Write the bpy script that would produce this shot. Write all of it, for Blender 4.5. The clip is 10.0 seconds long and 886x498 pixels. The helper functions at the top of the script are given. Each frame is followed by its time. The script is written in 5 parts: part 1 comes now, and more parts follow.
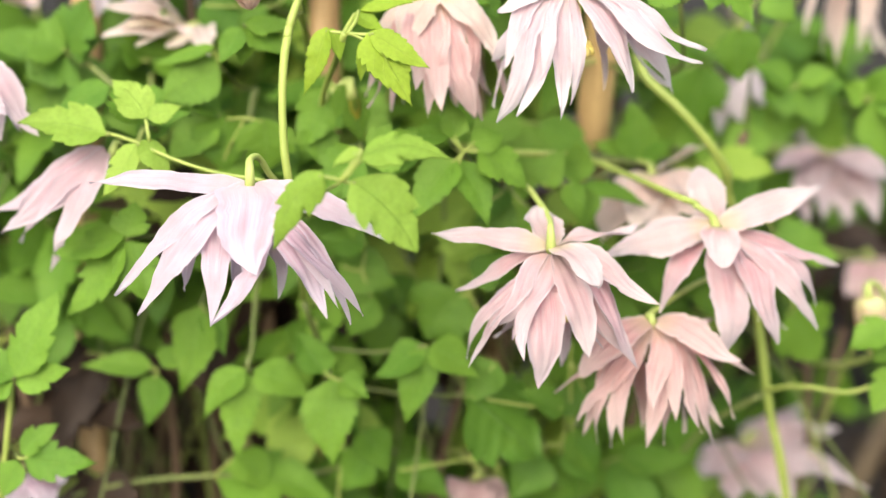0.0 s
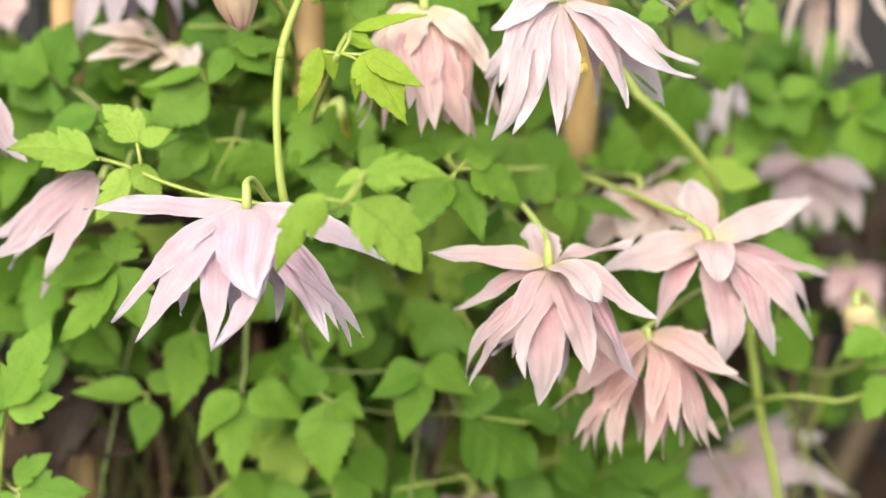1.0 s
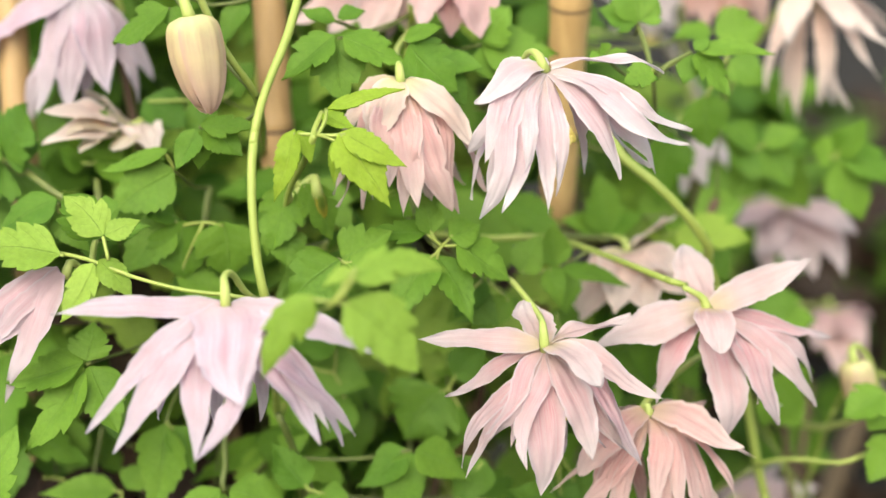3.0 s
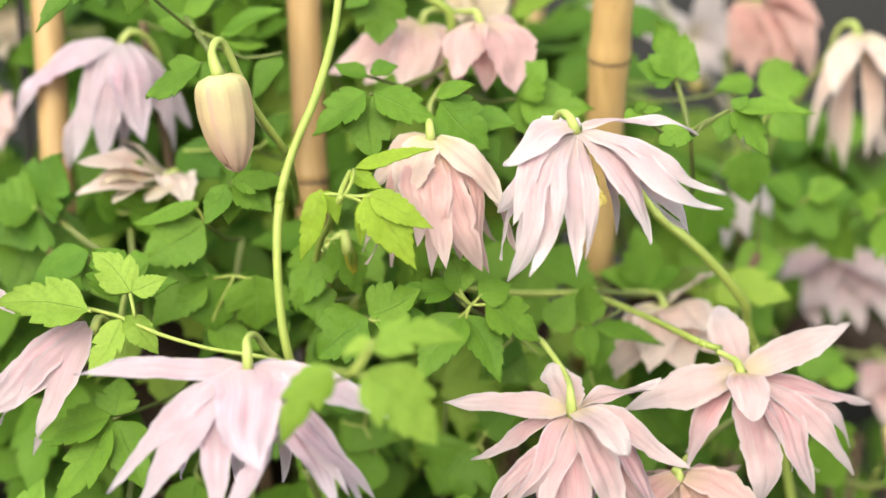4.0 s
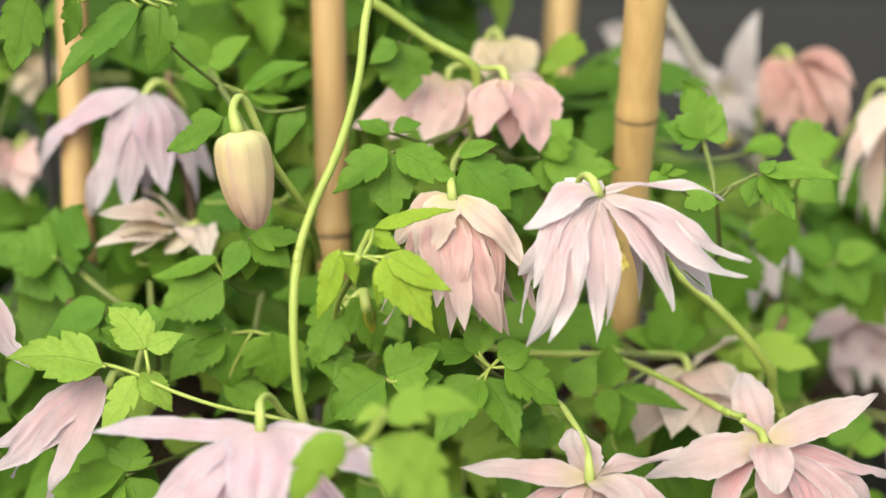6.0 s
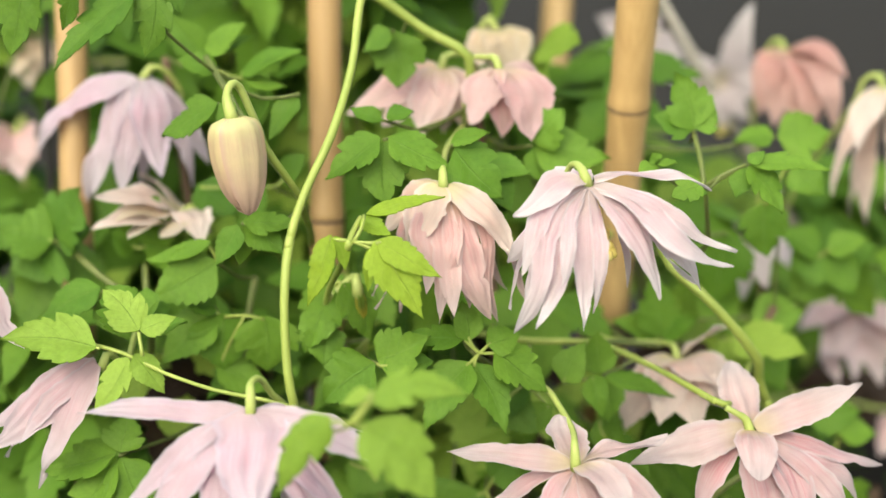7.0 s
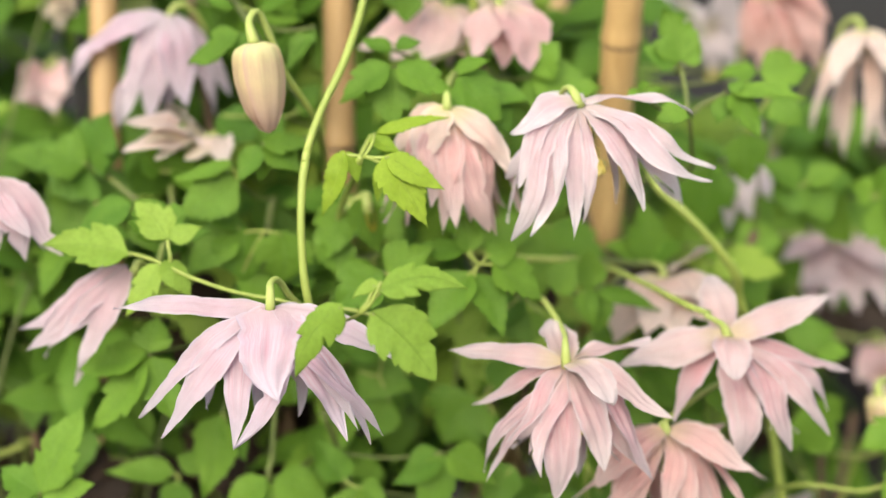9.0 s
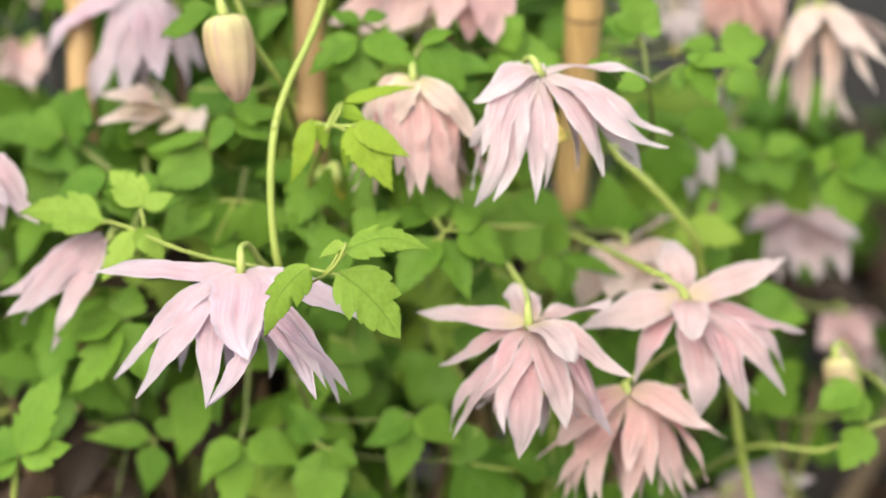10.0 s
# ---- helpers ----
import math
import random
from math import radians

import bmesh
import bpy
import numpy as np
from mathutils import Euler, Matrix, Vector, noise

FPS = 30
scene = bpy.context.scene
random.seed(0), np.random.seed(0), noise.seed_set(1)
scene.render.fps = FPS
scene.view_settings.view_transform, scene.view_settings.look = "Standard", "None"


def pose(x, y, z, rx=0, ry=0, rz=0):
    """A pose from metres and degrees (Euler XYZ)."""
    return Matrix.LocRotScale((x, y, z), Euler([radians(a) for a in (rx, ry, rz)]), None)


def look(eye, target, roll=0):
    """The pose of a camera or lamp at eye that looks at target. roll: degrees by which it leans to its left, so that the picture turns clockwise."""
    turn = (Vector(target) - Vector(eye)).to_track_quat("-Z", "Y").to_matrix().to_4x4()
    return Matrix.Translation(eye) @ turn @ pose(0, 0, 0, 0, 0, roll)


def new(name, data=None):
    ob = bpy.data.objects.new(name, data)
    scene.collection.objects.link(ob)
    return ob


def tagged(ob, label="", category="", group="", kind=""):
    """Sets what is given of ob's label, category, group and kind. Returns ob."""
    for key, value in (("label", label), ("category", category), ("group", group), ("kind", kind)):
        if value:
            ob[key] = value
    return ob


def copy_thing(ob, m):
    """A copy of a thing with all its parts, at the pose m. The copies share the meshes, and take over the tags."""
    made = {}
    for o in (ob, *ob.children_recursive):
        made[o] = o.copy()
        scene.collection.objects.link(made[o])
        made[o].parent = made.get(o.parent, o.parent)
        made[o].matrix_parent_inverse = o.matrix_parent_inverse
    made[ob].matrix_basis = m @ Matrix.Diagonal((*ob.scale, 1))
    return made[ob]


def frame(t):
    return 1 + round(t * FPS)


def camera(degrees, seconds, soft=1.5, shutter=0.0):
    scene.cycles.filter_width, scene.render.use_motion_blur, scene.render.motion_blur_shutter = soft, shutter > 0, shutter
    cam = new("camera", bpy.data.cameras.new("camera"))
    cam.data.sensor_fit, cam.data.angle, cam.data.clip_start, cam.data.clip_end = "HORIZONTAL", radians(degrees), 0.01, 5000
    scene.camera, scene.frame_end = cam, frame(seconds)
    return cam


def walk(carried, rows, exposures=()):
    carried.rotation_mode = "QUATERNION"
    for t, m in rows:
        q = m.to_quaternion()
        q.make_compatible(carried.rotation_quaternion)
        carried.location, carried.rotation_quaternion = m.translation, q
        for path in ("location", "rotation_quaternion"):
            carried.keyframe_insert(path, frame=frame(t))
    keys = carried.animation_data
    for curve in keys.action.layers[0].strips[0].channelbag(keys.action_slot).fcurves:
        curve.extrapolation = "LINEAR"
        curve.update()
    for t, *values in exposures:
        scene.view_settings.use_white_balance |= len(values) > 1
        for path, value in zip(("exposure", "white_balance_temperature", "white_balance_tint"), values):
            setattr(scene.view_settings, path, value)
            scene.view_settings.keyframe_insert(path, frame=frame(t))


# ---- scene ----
cam = camera(35.28, 10.0, soft=1.5)
PATH = [
    (0, (0.01171, -0.32184, 0.37356), (-0.00903, 0.65132, 0.14435), 1.52),
    (0.5, (0.00505, -0.32101, 0.37489), (-0.00362, 0.65281, 0.14776), 1.34),
    (1, (0.00127, -0.32028, 0.37528), (0.01380, 0.65471, 0.15342), 0.78),
    (1.5, (-0.00581, -0.31500, 0.37950), (0.03822, 0.65721, 0.14955), -0.47),
    (2, (-0.01046, -0.31136, 0.38386), (0.06300, 0.65991, 0.15747), -1.36),
    (2.5, (-0.01567, -0.30363, 0.38610), (0.06534, 0.66748, 0.16164), -1.54),
    (2.7, (-0.01345, -0.30256, 0.38596), (0.05822, 0.67182, 0.17276), -1.38),
    (3.8, (0.00002, -0.29438, 0.39701), (0.01686, 0.68252, 0.18397), -1.17),
    (4, (0.00067, -0.29465, 0.39813), (0.00681, 0.68395, 0.19241), -0.98),
    (4.5, (0.00332, -0.29580, 0.40094), (-0.00818, 0.68453, 0.20390), -0.75),
    (5, (0.00440, -0.29253, 0.40335), (-0.01457, 0.68838, 0.20983), -0.59),
    (5.2, (0.00536, -0.29160, 0.40132), (-0.02372, 0.69154, 0.22079), -1.00),
    (6.3, (0.00412, -0.28883, 0.40412), (-0.01492, 0.69364, 0.21867), 0.13),
    (6.5, (0.00462, -0.28998, 0.40401), (-0.01753, 0.69101, 0.21122), 0.22),
    (7, (0.00739, -0.29270, 0.40425), (-0.01437, 0.68850, 0.21246), 0.41),
    (7.5, (0.00721, -0.29589, 0.40342), (-0.01767, 0.68384, 0.20465), 0.83),
    (8, (0.00765, -0.30448, 0.40044), (-0.02113, 0.67525, 0.20220), 0.99),
    (8.5, (0.00673, -0.31502, 0.39765), (-0.02398, 0.66436, 0.19797), 1.00),
    (9, (0.00969, -0.32387, 0.39475), (-0.01830, 0.65417, 0.18822), 0.73),
    (9.5, (0.01142, -0.32918, 0.39425), (-0.01279, 0.64743, 0.18058), 0.69),
    (10, (0.01481, -0.33522, 0.39117), (-0.00238, 0.64149, 0.17730), 0.59),
]
walk(cam, [(t, look(eye, target, roll)) for t, eye, target, roll in PATH], [(0, 1.46, 6720, 6), (0.5, 1.40, 6740, 6), (1.0, 1.32, 6770, 5), (1.5, 1.31, 6790, 5), (2.5, 1.26, 6740, 3), (4, 1.29, 6830, 2), (4.5, 1.25, 6860, 1), (5, 1.15, 6910, -1), (7, 1.13, 6900, 0), (8.5, 1.11, 6840, 4), (10, 1.16, 6750, 5)])
cam.data.dof.use_dof = True
cam.data.dof.focus_distance = 0.314
cam.data.dof.aperture_fstop = 6.1

# ---- daylight: soft bright sky over a nursery bed ----
SUN_EL, SUN_ROT = radians(39), radians(199)
world = bpy.data.worlds.new("daylight")
scene.world = world
world.use_nodes = True
wn = world.node_tree.nodes
sky = wn.new("ShaderNodeTexSky")
sky.sky_type, sky.sun_disc = "NISHITA", False
sky.sun_elevation, sky.sun_rotation = SUN_EL, SUN_ROT
sky.dust_density, sky.ozone_density = 6.0, 0.6
world.node_tree.links.new(sky.outputs[0], wn["Background"].inputs[0])
wn["Background"].inputs[1].default_value = 0.112
sun = new("sun", bpy.data.lights.new("sun", "SUN"))
sun.data.energy, sun.data.angle, sun.data.color = 2.4, radians(120), (1.0, 0.985, 0.965)
sun.matrix_world = look((-0.35, -1.0, 0.85), (0, 0, 0))
MM = 0.001


# ---- materials ----
def material(name):
    m = bpy.data.materials.new(name)
    m.use_nodes = True
    return m, m.node_tree.nodes, m.node_tree.links, m.node_tree.nodes["Principled BSDF"]


def ramp(nodes, stops):
    r = nodes.new("ShaderNodeValToRGB")
    while len(r.color_ramp.elements) < len(stops):
        r.color_ramp.elements.new(0.5)
    for e, (p, c) in zip(r.color_ramp.elements, stops):
        e.position, e.color = p, (*c, 1)
    return r


def mix(nodes, links, kind, fac, a, b):
    n = nodes.new("ShaderNodeMix")
    n.data_type, n.blend_type = "RGBA", kind
    for sock, val in ((n.inputs[0], fac), (n.inputs[6], a), (n.inputs[7], b)):
        if hasattr(val, "node"):
            links.new(val, sock)
        elif isinstance(val, tuple):
            sock.default_value = (*val, 1)
        else:
            sock.default_value = val
    return n.outputs[2]


def calc(nodes, links, op, a, b=0.0, c=0.0):
    n = nodes.new("ShaderNodeMath")
    n.operation = op
    for sock, val in zip(n.inputs, (a, b, c)):
        if hasattr(val, "node"):
            links.new(val, sock)
        else:
            sock.default_value = val
    return n.outputs[0]


def noise_tex(nodes, links, vec, scale, detail=4.0, rough=0.55):
    n = nodes.new("ShaderNodeTexNoise")
    n.inputs["Scale"].default_value, n.inputs["Detail"].default_value, n.inputs["Roughness"].default_value = scale, detail, rough
    if vec is not None:
        links.new(vec, n.inputs["Vector"])
    return n.outputs[0]


def thin(nodes, links, bsdf, colour, share):
    """Lets part of the light through a thin petal or leaf."""
    tr = nodes.new("ShaderNodeBsdfTranslucent")
    links.new(colour, tr.inputs[0])
    ms = nodes.new("ShaderNodeMixShader")
    ms.inputs[0].default_value = share
    links.new(bsdf.outputs[0], ms.inputs[1])
    links.new(tr.outputs[0], ms.inputs[2])
    links.new(ms.outputs[0], nodes["Material Output"].inputs[0])


def petal_material(name, body, vein, base, tip):
    m, nodes, links, bsdf = material(name)
    uv = nodes.new("ShaderNodeUVMap").outputs[0]
    sep = nodes.new("ShaderNodeSeparateXYZ")
    links.new(uv, sep.inputs[0])
    oi = nodes.new("ShaderNodeObjectInfo")
    mp = nodes.new("ShaderNodeMapping")
    mp.inputs["Scale"].default_value = (0.8, 13.0, 1)
    off = nodes.new("ShaderNodeCombineXYZ")
    links.new(calc(nodes, links, "MULTIPLY", oi.outputs["Random"], 37.0), off.inputs[2])
    links.new(off.outputs[0], mp.inputs["Location"])
    links.new(uv, mp.inputs["Vector"])
    streak = noise_tex(nodes, links, mp.outputs[0], 2.2, 5.0, 0.6)
    tc = nodes.new("ShaderNodeTexCoord").outputs["Object"]
    blotch = noise_tex(nodes, links, tc, 160, 3.0)
    mv = nodes.new("ShaderNodeMapping")
    mv.inputs["Scale"].default_value = (1.3, 44, 1)
    links.new(off.outputs[0], mv.inputs["Location"])
    links.new(uv, mv.inputs["Vector"])
    line = noise_tex(nodes, links, mv.outputs[0], 1.6, 3.0, 0.6)
    veins = ramp(nodes, [(0.44, (0, 0, 0)), (0.57, (1, 1, 1))])
    links.new(calc(nodes, links, "MULTIPLY_ADD", line, 0.55, calc(nodes, links, "MULTIPLY", streak, 0.45)), veins.inputs[0])
    wide = ramp(nodes, [(0.35, (0.30, 0.30, 0.30)), (0.65, (0.85, 0.85, 0.85))])
    links.new(noise_tex(nodes, links, tc, 70, 2.0), wide.inputs[0])
    col = mix(nodes, links, "MIX", mix(nodes, links, "MULTIPLY", 1.0, veins.outputs[0], wide.outputs[0]), body, vein)
    along = ramp(nodes, [(0.0, (1, 1, 1)), (0.26, (0, 0, 0))])
    links.new(sep.outputs[0], along.inputs[0])
    col = mix(nodes, links, "MIX", along.outputs[0], col, base)
    ends = ramp(nodes, [(0.42, (0, 0, 0)), (0.92, (1, 1, 1))])
    links.new(sep.outputs[0], ends.inputs[0])
    col = mix(nodes, links, "MIX", ends.outputs[0], col, tip)
    rim = ramp(nodes, [(0.36, (0, 0, 0)), (0.5, (0.95, 0.95, 0.95))])
    links.new(calc(nodes, links, "ABSOLUTE", calc(nodes, links, "SUBTRACT", sep.outputs[1], 0.5)), rim.inputs[0])
    col = mix(nodes, links, "MIX", rim.outputs[0], col, tip)
    patch = ramp(nodes, [(0.3, (0.86, 0.86, 0.86)), (0.7, (1, 1, 1))])
    links.new(blotch, patch.inputs[0])
    col = mix(nodes, links, "MULTIPLY", 1.0, col, patch.outputs[0])
    own = nodes.new("ShaderNodeHueSaturation")
    links.new(calc(nodes, links, "MULTIPLY_ADD", oi.outputs["Random"], 0.3, 0.85), own.inputs["Saturation"])
    own.inputs["Value"].default_value = 1.0
    links.new(col, own.inputs["Color"])
    col = own.outputs[0]
    links.new(col, bsdf.inputs["Base Color"])
    bsdf.inputs["Roughness"].default_value = 0.6
    bsdf.inputs["Specular IOR Level"].default_value = 0.25
    bump = nodes.new("ShaderNodeBump")
    bump.inputs["Strength"].default_value, bump.inputs["Distance"].default_value = 0.4, 0.0006
    mf = nodes.new("ShaderNodeMapping")
    mf.inputs["Scale"].default_value = (2.5, 30, 1)
    links.new(off.outputs[0], mf.inputs["Location"])
    links.new(uv, mf.inputs["Vector"])
    crease = noise_tex(nodes, links, mf.outputs[0], 2.0, 4.0, 0.6)
    links.new(calc(nodes, links, "MULTIPLY_ADD", line, 0.9, calc(nodes, links, "MULTIPLY_ADD", crease, 0.6, streak)), bump.inputs["Height"])
    links.new(bump.outputs[0], bsdf.inputs["Normal"])
    thin(nodes, links, bsdf, col, 0.58)
    return m


def leaf_material(name, low, high, vein, share=0.35):
    m, nodes, links, bsdf = material(name)
    uv = nodes.new("ShaderNodeUVMap").outputs[0]
    sep = nodes.new("ShaderNodeSeparateXYZ")
    links.new(uv, sep.inputs[0])
    oi = nodes.new("ShaderNodeObjectInfo")
    tc = nodes.new("ShaderNodeTexCoord").outputs["Object"]
    soft = noise_tex(nodes, links, tc, 90, 4.0)
    fine = noise_tex(nodes, links, tc, 900, 3.0)
    tone = calc(nodes, links, "ADD", calc(nodes, links, "MULTIPLY", soft, 0.7), calc(nodes, links, "MULTIPLY_ADD", oi.outputs["Random"], 0.5, -0.1))
    r = ramp(nodes, [(0.15, low), (0.85, high)])
    links.new(tone, r.inputs[0])
    side = calc(nodes, links, "ABSOLUTE", calc(nodes, links, "SUBTRACT", sep.outputs[1], 0.5))
    rib = ramp(nodes, [(0.0, (1, 1, 1)), (0.022, (0, 0, 0))])
    links.new(side, rib.inputs[0])
    wave = calc(nodes, links, "FRACT", calc(nodes, links, "SUBTRACT", calc(nodes, links, "MULTIPLY", sep.outputs[0], 5.5), calc(nodes, links, "MULTIPLY", side, 3.4)))
    twig = ramp(nodes, [(0.0, (0.3, 0.3, 0.3)), (0.05, (0, 0, 0)), (0.95, (0, 0, 0)), (1.0, (0.3, 0.3, 0.3))])
    links.new(wave, twig.inputs[0])
    veins = mix(nodes, links, "LIGHTEN", 1.0, rib.outputs[0], twig.outputs[0])
    col = mix(nodes, links, "MIX", calc(nodes, links, "MULTIPLY", veins, 0.30), r.outputs[0], vein)
    speck = ramp(nodes, [(0.3, (0.8, 0.8, 0.8)), (0.65, (1, 1, 1))])
    links.new(fine, speck.inputs[0])
    col = mix(nodes, links, "MULTIPLY", 0.7, col, speck.outputs[0])
    links.new(col, bsdf.inputs["Base Color"])
    bsdf.inputs["Roughness"].default_value = 0.5
    bsdf.inputs["Specular IOR Level"].default_value = 0.17
    height = calc(nodes, links, "SUBTRACT", calc(nodes, links, "MULTIPLY", fine, 0.35), veins)
    bump = nodes.new("ShaderNodeBump")
    bump.inputs["Strength"].default_value, bump.inputs["Distance"].default_value = 0.6, 0.0005
    links.new(height, bump.inputs["Height"])
    links.new(bump.outputs[0], bsdf.inputs["Normal"])
    lit = mix(nodes, links, "MULTIPLY", 1.0, col, (1.25, 1.2, 0.7))
    thin(nodes, links, bsdf, lit, share)
    return m


def plain_material(name, low, high, scale, rough, stretch=(1, 1, 1), bump_mm=0.3, spec=0.4):
    m, nodes, links, bsdf = material(name)
    tc = nodes.new("ShaderNodeTexCoord").outputs["Object"]
    mp = nodes.new("ShaderNodeMapping")
    mp.inputs["Scale"].default_value = stretch
    links.new(tc, mp.inputs["Vector"])
    a = noise_tex(nodes, links, mp.outputs[0], scale, 6.0, 0.6)
    b = noise_tex(nodes, links, mp.outputs[0], scale * 0.13, 3.0)
    r = ramp(nodes, [(0.3, low), (0.7, high)])
    links.new(calc(nodes, links, "MULTIPLY_ADD", b, 0.5, calc(nodes, links, "MULTIPLY", a, 0.5)), r.inputs[0])
    links.new(r.outputs[0], bsdf.inputs["Base Color"])
    bsdf.inputs["Roughness"].default_value = rough
    bsdf.inputs["Specular IOR Level"].default_value = spec
    bump = nodes.new("ShaderNodeBump")
    bump.inputs["Strength"].default_value, bump.inputs["Distance"].default_value = 0.6, bump_mm * MM
    links.new(a, bump.inputs["Height"])
    links.new(bump.outputs[0], bsdf.inputs["Normal"])
    return m


PETAL = {
    "pale": petal_material("petal_pale", (0.691, 0.573, 0.663), (0.643, 0.386, 0.493), (0.677, 0.544, 0.593), (0.701, 0.644, 0.735)),
    "blush": petal_material("petal_blush", (0.724, 0.619, 0.669), (0.670, 0.423, 0.503), (0.704, 0.608, 0.584), (0.758, 0.720, 0.764)),
    "pink": petal_material("petal_pink", (0.678, 0.536, 0.571), (0.631, 0.305, 0.363), (0.656, 0.497, 0.468), (0.694, 0.631, 0.672)),
    "salmon": petal_material("petal_salmon", (0.713, 0.528, 0.522), (0.655, 0.329, 0.339), (0.688, 0.554, 0.433), (0.721, 0.613, 0.612)),
    "salmondark": petal_material("petal_dusky", (0.649, 0.443, 0.416), (0.564, 0.292, 0.280), (0.674, 0.563, 0.413), (0.666, 0.499, 0.472)),
    "salmonpale": petal_material("petal_salmon_pale", (0.707, 0.540, 0.551), (0.649, 0.355, 0.398), (0.675, 0.573, 0.465), (0.707, 0.540, 0.560)),
    "cream": petal_material("petal_cream", (0.779, 0.674, 0.623), (0.735, 0.530, 0.492), (0.708, 0.662, 0.416), (0.788, 0.711, 0.685)),
    # creampink is raised a little to make up for shade on farther flowers
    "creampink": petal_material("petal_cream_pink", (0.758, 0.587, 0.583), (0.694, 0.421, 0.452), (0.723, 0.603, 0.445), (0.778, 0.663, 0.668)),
    "mauve": petal_material("petal_mauve", (0.644, 0.552, 0.633), (0.594, 0.393, 0.487), (0.651, 0.596, 0.644), (0.691, 0.636, 0.715)),
    "rose": petal_material("petal_rose", (0.660, 0.520, 0.584), (0.607, 0.355, 0.438), (0.616, 0.446, 0.487), (0.677, 0.606, 0.670)),
    "shell": petal_material("petal_shell", (0.679, 0.567, 0.581), (0.632, 0.409, 0.442), (0.687, 0.592, 0.414), (0.687, 0.620, 0.648)),
    "straw": petal_material("petal_straw", (0.709, 0.627, 0.467), (0.675, 0.498, 0.390), (0.652, 0.618, 0.343), (0.727, 0.664, 0.580)),
    "white": petal_material("petal_whitish", (0.669, 0.628, 0.656), (0.630, 0.520, 0.561), (0.615, 0.566, 0.404), (0.684, 0.651, 0.679)),
}
LEAF = {
    "lime": leaf_material("leaf_lime", (0.19, 0.315, 0.028), (0.29, 0.41, 0.046), (0.40, 0.50, 0.15), 0.42),
    "lime2": leaf_material("leaf_light", (0.19, 0.32, 0.045), (0.28, 0.41, 0.075), (0.19, 0.31, 0.08), 0.40),
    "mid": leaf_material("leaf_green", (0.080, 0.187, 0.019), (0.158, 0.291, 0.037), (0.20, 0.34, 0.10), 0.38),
    # deep is the mid green, darker by about a quarter
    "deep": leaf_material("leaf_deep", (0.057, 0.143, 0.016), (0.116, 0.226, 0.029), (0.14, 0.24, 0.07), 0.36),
    # dried brown, darkened well below dry leaf colour for the shade inside
    "dry": leaf_material("leaf_dry_shaded", (0.016, 0.010, 0.007), (0.042, 0.027, 0.018), (0.04, 0.024, 0.016), 0.15),
}
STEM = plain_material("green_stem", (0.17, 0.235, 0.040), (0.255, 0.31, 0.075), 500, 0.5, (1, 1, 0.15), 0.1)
# green_stem darkened, so the shade among the leaves is in its colour
STEM_SHADED = plain_material("stem_shaded", (0.06, 0.085, 0.018), (0.125, 0.155, 0.04), 500, 0.55, (1, 1, 0.15), 0.1)
DARKCANE = plain_material("dark_cane", (0.05, 0.034, 0.018), (0.10, 0.07, 0.034), 200, 0.7, (1, 1, 0.1), 0.3)
# bamboo darkened for the two canes that stand in the plant's shade
BAMBOO_SHADED = plain_material("bamboo_shaded", (0.22, 0.135, 0.06), (0.37, 0.25, 0.115), 320, 0.5, (1, 1, 0.06), 0.15)
STALK = plain_material("flower_stalk", (0.22, 0.29, 0.065), (0.32, 0.37, 0.12), 500, 0.5, (1, 1, 0.2), 0.1)
WOODY = plain_material("woody_stem", (0.055, 0.035, 0.022), (0.13, 0.085, 0.05), 300, 0.8, (1, 1, 0.2), 0.4)
BAMBOO = plain_material("bamboo", (0.30, 0.19, 0.08), (0.52, 0.37, 0.175), 320, 0.45, (1, 1, 0.06), 0.12)
RODMAT = plain_material("black_wire", (0.006, 0.006, 0.006), (0.015, 0.014, 0.013), 300, 0.85)
GREYROD = plain_material("grey_cane", (0.22, 0.21, 0.19), (0.36, 0.34, 0.30), 300, 0.6)
BUDMAT = petal_material("bud_skin", (0.79, 0.70, 0.47), (0.71, 0.54, 0.40), (0.79, 0.79, 0.44), (0.73, 0.55, 0.47))
GREENBUD = petal_material("bud_green", (0.20, 0.30, 0.06), (0.16, 0.24, 0.05), (0.18, 0.29, 0.05), (0.62, 0.52, 0.10))
STAMEN = plain_material("stamen_cream", (0.66, 0.58, 0.16), (0.82, 0.76, 0.38), 400, 0.6)
ANTHER = plain_material("anther_yellow", (0.62, 0.54, 0.12), (0.80, 0.72, 0.28), 900, 0.7)
FABRIC = plain_material("ground_fabric", (0.012, 0.011, 0.010), (0.034, 0.031, 0.028), 14, 0.9, (1, 1, 1), 2.0, 0.06)


# ---- mesh helpers ----
def part(name, mesh, mat, parent=None, m=None, label=""):
    if not mesh.materials:
        mesh.materials.append(mat)
    ob = new(name, mesh)
    if parent is not None:
        ob.parent = parent
    if m is not None:
        ob.matrix_basis = m
    return tagged(ob, label) if label else ob


